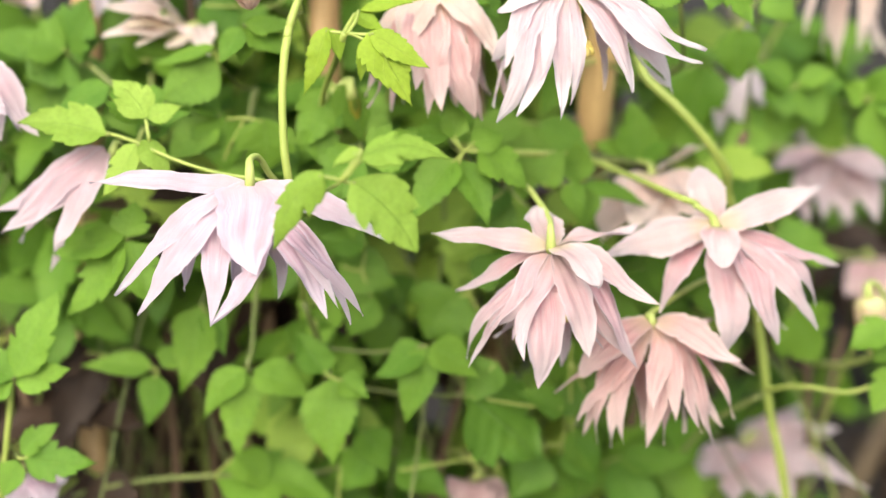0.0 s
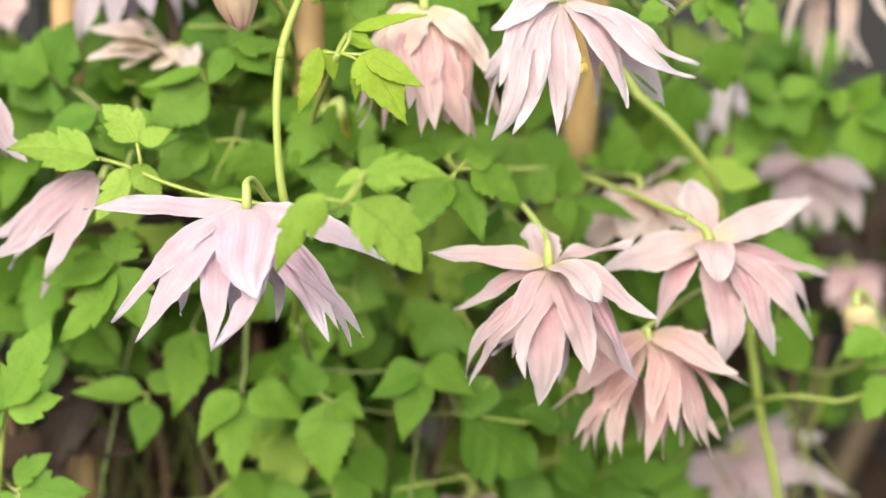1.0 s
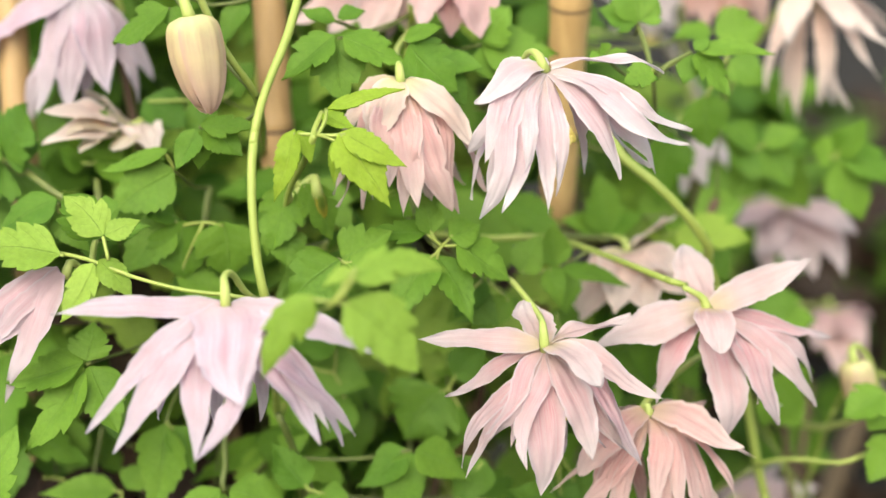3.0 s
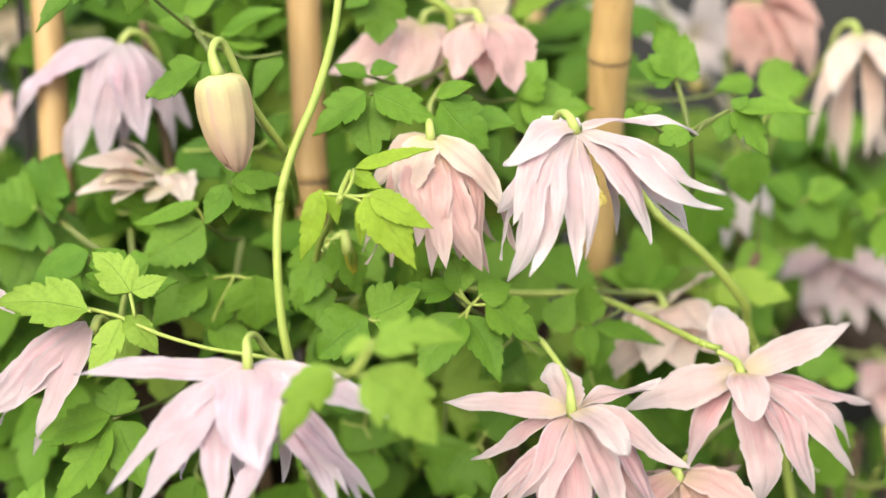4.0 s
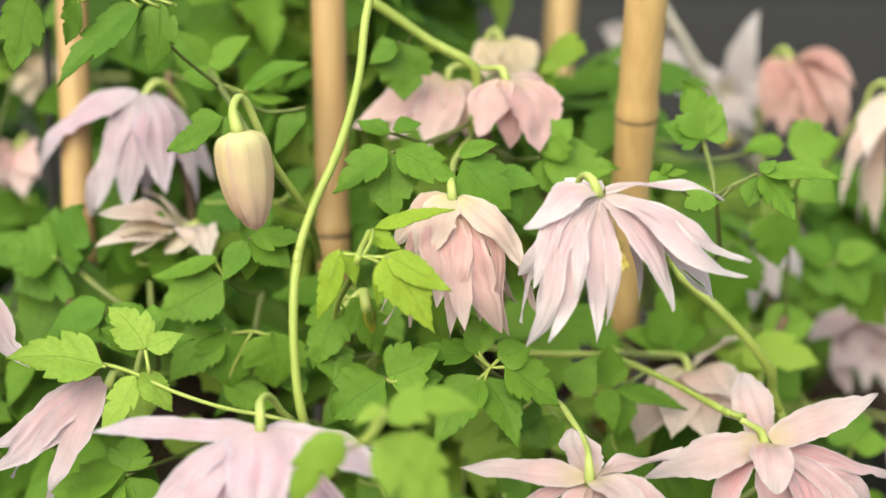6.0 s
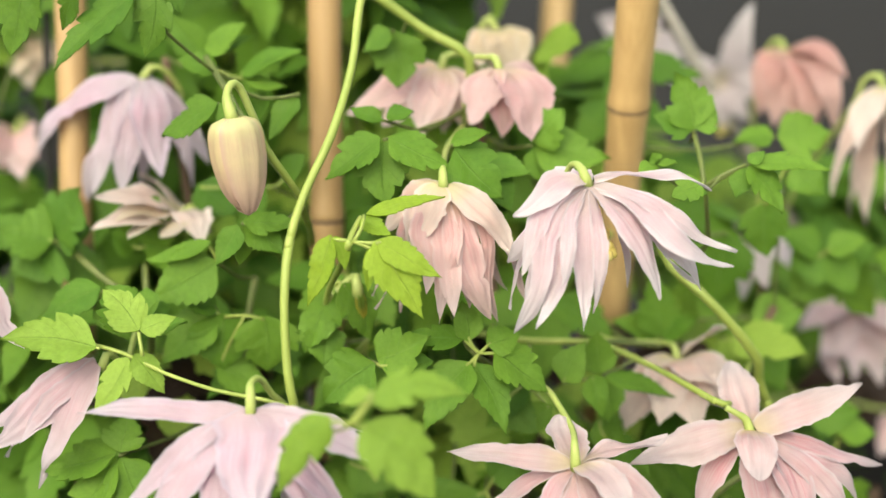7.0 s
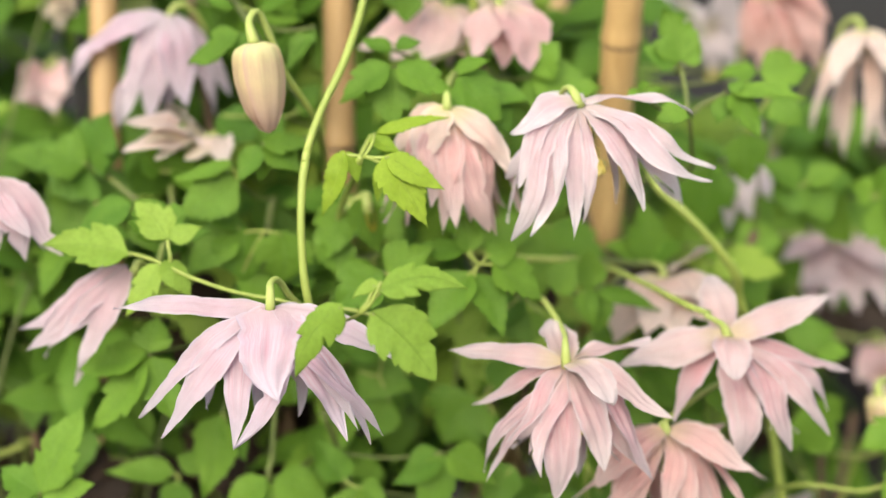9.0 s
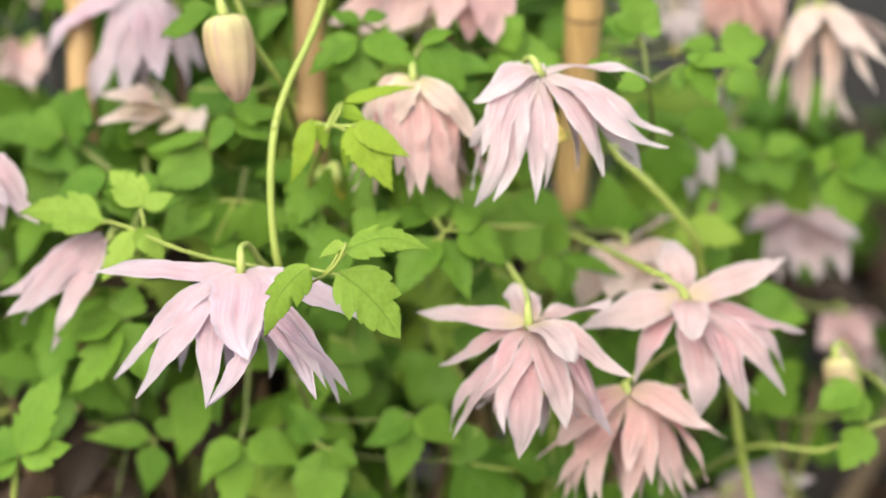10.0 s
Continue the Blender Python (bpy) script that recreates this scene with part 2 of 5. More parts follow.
def sheet(name, nu, nv, shape, thick):
    """A thin closed shell over u 0..1 (base to tip) and v -1..1 (edge to edge), with its map."""
    us, vs = np.linspace(0, 1, nu + 1), np.linspace(-1, 1, nv + 1)
    top = [[Vector(shape(u, v)) for v in vs] for u in us]
    verts, faces, uvs = [], [], []
    w = nv + 1
    for k in (1, -1):
        for i in range(nu + 1):
            for j in range(w):
                p = top[i][j]
                verts.append((p.x, p.y, p.z + k * thick / 2))
    n = (nu + 1) * w
    for k in (0, 1):
        for i in range(nu):
            for j in range(nv):
                q = [i * w + j, (i + 1) * w + j, (i + 1) * w + j + 1, i * w + j + 1]
                q = [a + k * n for a in q]
                faces.append(q if k else q[::-1])
    rim = [i * w for i in range(nu + 1)] + [nu * w + j for j in range(1, w)] + [i * w + nv for i in range(nu - 1, -1, -1)] + [j for j in range(nv - 1, 0, -1)]
    base = len(verts)
    for a in rim:
        verts += [verts[a], verts[a + n]]
    for i in range(len(rim)):
        j = (i + 1) % len(rim)
        faces.append([base + 2 * i, base + 2 * j, base + 2 * j + 1, base + 2 * i + 1])
    flat = [(u, (v + 1) / 2) for u in us for v in vs]
    uvs = flat + flat + [flat[a] for a in rim for _ in (0, 1)]
    me = bpy.data.meshes.new(name)
    me.from_pydata(verts, [], faces)
    layer = me.uv_layers.new(name="map")
    idx = np.zeros(len(me.loops), dtype=np.int32)
    me.loops.foreach_get("vertex_index", idx)
    layer.data.foreach_set("uv", np.array(uvs, dtype=np.float32)[idx].ravel())
    me.polygons.foreach_set("use_smooth", np.ones(len(me.polygons), dtype=bool))
    return me


def glide(points, step=0.004):
    """Points along a smooth curve through the given ones."""
    pts = [Vector(p) for p in points]
    ext = [2 * pts[0] - pts[1], *pts, 2 * pts[-1] - pts[-2]]
    out = []
    for i in range(1, len(ext) - 2):
        a, b, c, d = ext[i - 1], ext[i], ext[i + 1], ext[i + 2]
        n = max(2, int((c - b).length / step))
        for k in range(n):
            t = k / n
            out.append(0.5 * (2 * b + (c - a) * t + (2 * a - 5 * b + 4 * c - d) * t * t + (3 * b - a - 3 * c + d) * t ** 3))
    return out + [pts[-1]]


def tube(name, points, radii, sides=8, smooth=True):
    """A closed round tube along points; radii: one number, or one for each point."""
    pts = [Vector(p) for p in points]
    rs = radii if isinstance(radii, list) else [radii] * len(pts)
    verts, faces = [], []
    ref = Vector((0.3, 1, 0.2)).normalized()
    for i, p in enumerate(pts):
        d = (pts[min(i + 1, len(pts) - 1)] - pts[max(i - 1, 0)]).normalized()
        a = (ref - d * ref.dot(d)).normalized()
        ref = a
        b = d.cross(a)
        for k in range(sides):
            w = 2 * math.pi * k / sides
            verts.append(p + rs[i] * (math.cos(w) * a + math.sin(w) * b))
    for i in range(len(pts) - 1):
        for k in range(sides):
            k2 = (k + 1) % sides
            faces.append((i * sides + k, i * sides + k2, (i + 1) * sides + k2, (i + 1) * sides + k))
    faces += [tuple(range(sides))[::-1], tuple(range((len(pts) - 1) * sides, len(pts) * sides))]
    me = bpy.data.meshes.new(name)
    me.from_pydata(verts, [], faces)
    if smooth:
        me.polygons.foreach_set("use_smooth", np.ones(len(me.polygons), dtype=bool))
    return me


def heading(az, el):
    """A direction: az 0 towards the viewer's side (-y), 90 to +x; el up from level."""
    a, e = radians(az), radians(el)
    return Vector((math.sin(a) * math.cos(e), -math.cos(a) * math.cos(e), math.sin(e)))


def along(origin, d, normal, roll=0.0):
    """A pose with x along d and z near the given normal, rolled about d."""
    z = (normal - d * normal.dot(d)).normalized()
    m = Matrix((d, z.cross(d), z)).transposed().to_4x4()
    return Matrix.Translation(origin) @ m @ Matrix.Rotation(radians(roll), 4, "X")


def petal_mesh(length, width, outer, rnd, bell=0.0, arch=None, bend=None):
    """A thin crinkled petal. arch: how far it bulges outwards; bend: how far it swings sideways, as shares of its length."""
    swell = bell + rnd.uniform(0.07, 0.13) if outer else rnd.uniform(0.05, 0.14)
    arch = swell if arch is None else arch * rnd.uniform(0.9, 1.1)
    cup = rnd.uniform(0.04, 0.16) if outer else rnd.uniform(0.08, 0.30)
    ph, amp = rnd.uniform(0, 6.3), rnd.uniform(0.25, 0.7) * MM
    tw, curl = rnd.uniform(-0.35, 0.35) * (1 if outer else 2.0), rnd.uniform(-0.10, 0.12)
    swing = rnd.uniform(-0.05, 0.05) * (1.0 if outer else 1.8)
    bend = swing if bend is None else bend
    power, sharp = ((0.98, 1.0), (0.66, 1.0), (0.52, 0.55), (0.34, 0.95))[outer]
    seed = Vector((rnd.uniform(0, 90), rnd.uniform(0, 90), 0))
    top = (power / (power + sharp)) ** power * (sharp / (power + sharp)) ** sharp
    notch = rnd.uniform(0.6, 0.95) if rnd.random() < (0.12 if outer else 0.4) else 0
    nick, lean = rnd.choice((-1, 1)), rnd.uniform(-0.18, 0.18)
    sway = rnd.uniform(-0.03, 0.03) if outer else rnd.uniform(-0.06, 0.06)

    def shape(u, v):
        edge = 3 if v > 0 else 8
        half = width / 2 * ((u + 0.05) ** power * max(1 - u, 0) ** sharp / top) * (1 + 0.05 * math.sin(9 * u + ph))
        ragged = (0.12 if outer else 0.20) * noise.noise(Vector((u * 6.5, edge, 0)) + seed) + 0.13 * noise.noise(Vector((u * 17, edge + 10, 0)) + seed)
        half *= 1 + ragged * min(1, abs(v) * 2)
        if notch and v * nick > 0:
            half *= 1 - 0.4 * math.exp(-(((u - notch) / 0.04) ** 2))
        y = v * half
        z = arch * length * 4 * (u * (1 - u)) * (1.25 - 0.5 * u) - cup * half * v * v + 0.13 * half * (max(abs(v) - 0.6, 0) / 0.4) ** 2 + curl * length * max(u - 0.7, 0) ** 2 * 11
        z += amp * v * v * math.sin(11 * u + ph + 1.5 * v) + 0.014 * width * math.cos(9.5 * v + ph + 2 * u) * math.sin(math.pi * u)
        z -= 0.05 * width * max(0, 1 - 2.2 * abs(v - lean)) ** 2 * math.sin(math.pi * u)
        z += noise.noise(Vector((u * length * 150, y * 230, 0)) + seed) * 0.75 * MM * min(1, u * 4)
        z += noise.noise(Vector((u * length * 110, y * 1300, 5)) + seed) * 0.20 * MM * min(1, u * 4)
        z += noise.noise(Vector((u * length * 480, y * 700, 9)) + seed) * 0.07 * MM * min(1, u * 4)
        a = tw * u
        y += bend * length * math.sin(math.pi * u) + sway * length * math.sin(2 * math.pi * u)
        return (u * length, y * math.cos(a) - z * math.sin(a) * 0.3, z + y * math.sin(a))

    return sheet("petal", 36, 16, shape, 0.12 * MM)


def leaflet_mesh(length, width, lobed, rnd, fine=True, bend=None):
    """A pointed leaflet with forward teeth. lobed: 0 ovate, 1 cut deeper on both sides, 2 and 4 long-pointed with
    shallow teeth, 3 narrow, with its edges rolled under."""
    fold, droop = rnd.uniform(0.02, 0.20), rnd.uniform(0.02, 0.14)
    ph, wob = rnd.uniform(0, 6.3), rnd.uniform(0.02, 0.06)
    sway = rnd.uniform(-0.07, 0.07)
    bend = sway if bend is None else bend
    power, sharp = rnd.uniform(0.50, 0.62), rnd.uniform(1.05, 1.3) + (0.25 if lobed in (2, 4) else 0)
    top = (power / (power + sharp)) ** power * (sharp / (power + sharp)) ** sharp
    seed = Vector((rnd.uniform(0, 90), rnd.uniform(0, 90), 0))
    sides = []
    for _ in (0, 1):
        u, cuts = rnd.uniform(0.18, 0.30), []
        while u < 0.88:
            cuts.append((u, rnd.uniform(0.09, 0.20) * (0.6 if lobed == 2 else 1.0)))
            u += rnd.uniform(0.12, 0.20) if lobed in (1, 3) else rnd.uniform(0.085, 0.15)
        if lobed in (1, 3):
            k = min(len(cuts) - 1, rnd.choice((1, 2, 2)))
            cuts[k] = (cuts[k][0], rnd.uniform(0.32, 0.46))
        sides.append(cuts)

    def shape(u, v):
        half = width / 2 * ((u + 0.015) ** power * max(1 - u, 0) ** sharp / top)
        edge, lean = 1.0, 0.0
        for c, deep in sides[int(v > 0)]:
            reach = 0.20 if deep > 0.3 else 0.10
            if 0 <= u - c < reach:
                edge = min(edge, 1 - deep * (1 - (u - c) / reach) ** 1.5)
            elif 0 < c - u < 0.07:
                lean = max(lean, deep * (1 - (c - u) / 0.07))
        a = abs(v)
        y = v * half * (1 - (1 - edge) * a ** 1.5) * (1 + 0.12 * lean * a ** 3)
        x = u * length + length * (0.05 * a * a * (1 - u) + 0.14 * lean * a ** 3)
        z = fold * abs(y) - droop * length * u * u + wob * width * v * v * math.sin(8 * u + ph)
        if lobed == 3:
            z -= 0.32 * half * a ** 2.2 + 0.10 * length * u ** 3
        rib = math.cos(2 * math.pi * (5.5 * u - 1.7 * a - 0.2))
        z += 0.010 * width * rib * math.sin(math.pi * min(1, a * 1.1)) * math.sin(math.pi * u)
        z -= 0.012 * width * max(0, 1 - 6 * a)
        z += 0.35 * MM * noise.noise(Vector((x * 260, y * 260, 0)) + seed) * min(1, 4 * u)
        return (x, y + bend * length * math.sin(math.pi * u), z)

    return sheet("leaflet", 50 if fine else 22, 10 if fine else 4, shape, 0.25 * MM)


UPFRONT = Vector((0, -0.72, 0.69))
LEAF_LABEL = {
    "lime": "bright yellow-green young clematis leaf with pointed leaflets",
    "lime2": "light green clematis leaf with deeply toothed leaflets",
    "mid": "fresh green clematis leaf with toothed leaflets",
    "deep": "deep green clematis leaf inside the plant",
    "dry": "brown dried clematis leaf, darkened for the shade inside the plant",
}


def leaf(colour, joint, leaflets, stalk=(), seed=0, fine=True):
    """A compound leaf. leaflets: base offset from the joint (mm), heading, length and width (mm), roll, kind, then a bend where it matters."""
    rnd = random.Random(seed)
    j = Vector(joint) * MM
    root = tagged(new("clematis_leaf"), LEAF_LABEL[colour], "leaf", "leaves of the clematis")
    root.location = j
    for dx, dy, dz, az, el, length, width, roll, lobed, *bend in leaflets:
        b, d = Vector((dx, dy, dz)) * MM, heading(az, el)
        up = UPFRONT if abs(d.dot(UPFRONT)) < 0.95 else Vector((1, 0, 0))
        ob = part("leaflet", leaflet_mesh(length * MM, width * MM, lobed, rnd, fine, *bend), LEAF[colour], root, along(b, d, up, roll))
        if b.length > 0.0015:
            part("leaflet_stalk", tube("leaflet_stalk", glide([(0, 0, 0), b * 0.5 + Vector((0, 0, -0.0004)), b + d * 0.001], 0.002), 0.0004, 6), STEM, root)
    if stalk:
        pts = [Vector(p) * MM - j for p in stalk]
        # all but the lime leaves get stalks in the darker, shaded stem colour
        part("leaf_stalk", tube("leaf_stalk", glide([Vector((0, 0, 0)), *pts]), 0.00045, 6), STEM if colour.startswith("lime") else STEM_SHADED, root)
    return root


def flower(colour, centre, petals, stalk, label, seed=0, stamens=0, bell=0.0, inner=""):
    """A nodding double clematis. petals: heading, length, width (mm), roll, kind, then arch and bend where they matter."""
    rnd = random.Random(seed)
    c = Vector(centre) * MM
    root = tagged(new("clematis_flower"), label, "flower", "flowers of the clematis")
    root.location = c
    for az, el, length, width, roll, outer, *sweep in petals:
        d = heading(az, el)
        flat = Vector((d.x, d.y, 0))
        out = flat.normalized() * 0.75 + Vector((0, 0, 0.66)) if flat.length > 0.12 else Vector((0, -1, 0.3))
        start = flat.normalized() * (0.0012 if outer else 0.0006) + Vector((0, 0, 0.0 if outer else -0.0014)) if flat.length > 0.12 else Vector((0, -0.001, 0))
        mesh = petal_mesh((length - (0 if outer else 0.6)) * MM, width * MM, outer, rnd, bell, *sweep)
        part("outer_petal" if outer else "inner_petal", mesh, PETAL[colour if outer or not inner else inner], root, along(start, d, out, roll))
    pts = [Vector(p) * MM - c for p in stalk]
    path = glide([Vector((0, 0, -0.0015)), *pts], 0.002)
    part("stalk", tube("stalk", path, [0.0013 - 0.00055 * min(1, i / 4) for i in range(len(path))], 8), STALK, root)
    for i in range(stamens):
        d = heading(rnd.uniform(20, 110), rnd.uniform(-85, -64))
        ln = rnd.uniform(0.011, 0.0165)
        side = Vector((rnd.uniform(-1, 1), rnd.uniform(-1, 1), 0)) * 0.0012
        st = part("stamen", tube("stamen", [Vector((0, 0, -0.002)), d * ln * 0.5 + side, d * ln], [0.0004, 0.0004, 0.0004], 6), STAMEN, root)
        part("anther", tube("anther", [d * (ln - 0.0002), d * (ln + 0.0008), d * (ln + 0.002), d * (ln + 0.0026)], [0.0004, 0.0009, 0.0008, 0.0002], 6), ANTHER, st)
    return root


def stem(points, radius, label="yellow-green clematis vine climbing through the leaves", mat=None):
    """A vine of sections that meet in slightly swollen nodes."""
    pts = glide([Vector(p) * MM for p in points], 0.004)
    root = tagged(new("climbing_vine"), label, "vine", "vines of the clematis")
    root.location = pts[0]
    pts = [p - root.location for p in pts]
    n = len(pts)
    cuts = max(1, round(n / 14))
    for k in range(cuts):
        a, b = k * (n - 1) // cuts, (k + 1) * (n - 1) // cuts
        run = pts[a:b + 1]
        rs = [radius * MM * (0.86 + 0.04 * math.sin((a + i) * 0.9)) for i in range(len(run))]
        part("vine_section", tube("vine_section", run, rs, 10), mat or STEM, root)
        if k and 0 < a < n - 1:
            d = (pts[a + 1] - pts[a - 1]).normalized() * radius * MM
            part("node", tube("node", [pts[a] - d * 1.2, pts[a] - d * 0.5, pts[a], pts[a] + d * 0.5, pts[a] + d * 1.2], [radius * MM * q for q in (0.86, 0.90, 0.93, 0.90, 0.86)], 10), mat or STEM, root)
    return root


def bamboo_cane(foot, top, radius, nodes, label, mat=None):
    """A cane of pieces between swollen, grooved joints."""
    a, b = Vector(foot) * MM, Vector(top) * MM
    root = tagged(new("bamboo_cane"), label, "cane", "canes of the plant support")
    root.location = a
    length = (b - a).length
    zs, rs = [], []
    z = 0.0
    while z < length:
        near = min((z - k * MM for k in nodes), key=abs)
        bulge = 0.09 * math.exp(-((near / 0.003) ** 2)) - 0.12 * math.exp(-(((near + 0.0012) / 0.0006) ** 2))
        zs.append(z)
        rs.append(radius * MM * (1 + bulge) * (1 + 0.03 * math.sin(z * 31)))
        z += 0.0006 if abs(near) < 0.006 else 0.008
    d = (b - a).normalized()
    part("culm", tube("culm", [d * q for q in zs], rs, 20), mat or BAMBOO, root)
    for k in nodes:
        ring = [d * (k * MM + e * MM) for e in (-1.9, -1.3, -0.9)]
        part("joint_ring", tube("joint_ring", ring, [radius * MM * 1.05, radius * MM * 1.1, radius * MM * 1.05], 20), WOODY, root)
    return root


def bud(tip_z, centre, length, width, stalk, label, seed=0, mat=None):
    """A closed bud of four overlapping sepals."""
    rnd = random.Random(seed)
    c = Vector(centre) * MM
    root = tagged(new("clematis_bud"), label, "bud", "buds of the clematis")
    root.location = c
    for k in range(4):
        a0 = k * math.pi / 2 + 0.5

        def shape(u, v, a0=a0, k=k):
            full = float(np.interp(u, (0, 0.04, 0.10, 0.22, 0.42, 0.62, 0.78, 0.90, 0.96, 1), (0.40, 0.76, 0.93, 1, 1, 0.90, 0.76, 0.56, 0.40, 0.16)))
            r = width / 2 * MM * full * (1.0 + (0.04 if k % 2 else 0) - 0.03 * v * v + (0.05 * u if k == 0 else 0))
            w = a0 + v * (0.95 * (1 - 0.45 * u ** 3) * (1 if u < 0.999 else 0.2))
            rr = r + 0.20 * MM * math.cos(9 * v + k) + 0.10 * MM * math.cos(21 * v + 2 * k) * math.sin(math.pi * u)
            return (rr * math.cos(w), rr * math.sin(w), -length * MM * u * (0.93 + 0.04 * ((k * 2 + 1) % 4)))

        part("sepal", sheet("sepal", 24, 12, shape, 0.2 * MM), mat or BUDMAT, root, pose(0, 0, 0, tip_z[0], tip_z[1], 0))
    pts = [Vector(p) * MM - c for p in stalk]
    path = glide([Vector((0, 0, -0.001)), *pts], 0.002)
    part("stalk", tube("stalk", path, [0.0016 - 0.0007 * min(1, i / 4) for i in range(len(path))], 8), STALK, root)
    return root


# ---- ground ----
gm = bpy.data.meshes.new("ground")
bm = bmesh.new()
bmesh.ops.create_grid(bm, x_segments=120, y_segments=120, size=1.0)
for v in bm.verts:
    far = max(abs(v.co.x), abs(v.co.y))
    k = 1.5 + 900 * far ** 6
    v.co.x, v.co.y = v.co.x * k, v.co.y * k
    v.co.z = 0.006 * noise.noise((v.co.x * 6, v.co.y * 6, 0)) if far < 0.8 else 0
bm.to_mesh(gm)
bm.free()
tagged(part("ground", gm, FABRIC), "dark grey woven nursery ground fabric, dusty and worn", "ground", kind="structure")

# ---- plant support ----
bamboo_cane((40.8, 201.1, 0.0), (50.4, 41.8, 482.9), 5.4, (392, 202, 47,), "weathered golden bamboo cane with a dark joint ring")
bamboo_cane((-28.7, 56.8, 0.0), (-34.1, 90.1, 487.3), 4.6, (171, 341,), "straight tan bamboo cane behind green leaves", BAMBOO_SHADED)
bamboo_cane((-90.8, 24.2, 0.0), (-106.2, 105.3, 470.6), 4.3, (167, 337,), "slim ochre bamboo cane beside a mauve flower", BAMBOO_SHADED)
bamboo_cane((3.5, 75.5, 0.0), (42.1, 214.9, 482.2), 5.2, (176, 346,), "tan bamboo cane in the back of the plant")
bamboo_cane((-4.0, -30.0, 0.0), (237.8, 347.3, 168.1), 5.0, (168, 338,), "leaning brown bamboo cane low beside the plant", DARKCANE)
tagged(part("support_rod", tube("rod", glide([Vector(p) * MM for p in ((-125.6, 114.0, 0.0), (-117.8, 114.0, 364.2), (-117.1, 114.0, 398.3), (-115.8, 114.0, 458.2))], 0.02), 0.0012, 8), RODMAT), "thin black wire rod standing behind the leaves", "rod")
tagged(part("support_rod", tube("rod", glide([Vector(p) * MM for p in ((336.6, 287.3, 0.0), (78.8, 175.0, 379.6), (67.3, 170.0, 396.5), (34.6, 155.7, 444.7))], 0.02), 0.002, 8), GREYROD), "thin grey cane leaning in the back of the plant", "rod")

# ---- main stems, from the ground up ----
stem([(-53.4, 86.1, -2.0), (-56.1, 81.9, 42.0), (-74.9, 81.6, 86.0), (-91.9, 77.7, 130.0), (-95.2, 80.3, 174.0), (-116.1, 69.0, 218.0), (-127.4, 75.6, 262.0)], 1.5, "brown woody old clematis stem", WOODY)
stem([(-26.5, 89.3, -2.0), (-28.0, 105.4, 62.0), (-40.6, 98.7, 126.0), (-56.2, 87.5, 190.0), (-56.2, 87.9, 254.0), (-68.9, 90.8, 318.0), (-78.5, 94.4, 382.0)], 1.5, "brown woody old clematis stem", WOODY)
stem([(-8.6, 96.2, -2.0), (-4.2, 90.9, 62.0), (-1.7, 89.6, 126.0), (0.5, 81.0, 190.0), (13.1, 92.3, 254.0), (13.2, 85.4, 318.0), (6.7, 75.1, 382.0)], 1.5, "brown woody old clematis stem", WOODY)
stem([(11.2, 89.8, -2.0), (24.0, 95.3, 62.0), (29.6, 94.6, 126.0), (35.7, 102.5, 190.0), (22.7, 90.6, 254.0), (43.2, 94.9, 318.0), (48.6, 93.2, 382.0)], 1.5, "brown woody old clematis stem", WOODY)
stem([(27.3, 96.3, -2.0), (48.3, 88.9, 51.0), (44.2, 89.0, 104.0), (68.4, 95.6, 157.0), (61.5, 85.4, 210.0), (69.5, 81.1, 263.0), (90.3, 82.2, 316.0)], 1.5, "brown woody old clematis stem", WOODY)
stem([(58.6, 101.6, -2.0), (63.2, 107.1, 38.0), (73.4, 105.9, 78.0), (84.3, 102.3, 118.0), (97.3, 100.0, 158.0), (122.2, 110.0, 198.0), (121.5, 111.9, 238.0)], 1.5, "brown woody old clematis stem", WOODY)
stem([(69.8, 123.1, -2.0), (93.9, 131.7, 38.0), (92.8, 142.1, 78.0), (107.3, 133.1, 118.0), (129.9, 138.6, 158.0), (133.8, 138.2, 198.0), (142.6, 151.5, 238.0)], 1.5, "brown woody old clematis stem", WOODY)
stem([(-74.6, 126.8, -2.0), (-84.0, 128.3, 42.0), (-85.1, 133.0, 86.0), (-103.7, 144.1, 130.0), (-122.4, 135.4, 174.0), (-121.0, 151.6, 218.0), (-144.5, 144.4, 262.0)], 1.5, "brown woody old clematis stem", WOODY)
stem([(14.3, 150.4, -2.0), (6.2, 157.7, 62.0), (20.2, 158.5, 126.0), (13.6, 156.6, 190.0), (8.4, 179.2, 254.0), (13.6, 181.6, 318.0), (15.6, 190.8, 382.0)], 1.5, "brown woody old clematis stem", WOODY)
stem([(36.7, 136.3, -2.0), (35.0, 150.6, 51.0), (38.9, 148.4, 104.0), (53.6, 166.3, 157.0), (60.4, 162.7, 210.0), (71.7, 168.0, 263.0), (61.3, 175.8, 316.0)], 1.5, "brown woody old clematis stem", WOODY)
stem([(54.0, 128.1, -2.0), (58.3, 139.6, 51.0), (74.6, 141.4, 104.0), (80.0, 161.0, 157.0), (100.3, 162.8, 210.0), (104.3, 167.5, 263.0), (103.5, 163.6, 316.0)], 1.5, "brown woody old clematis stem", WOODY)

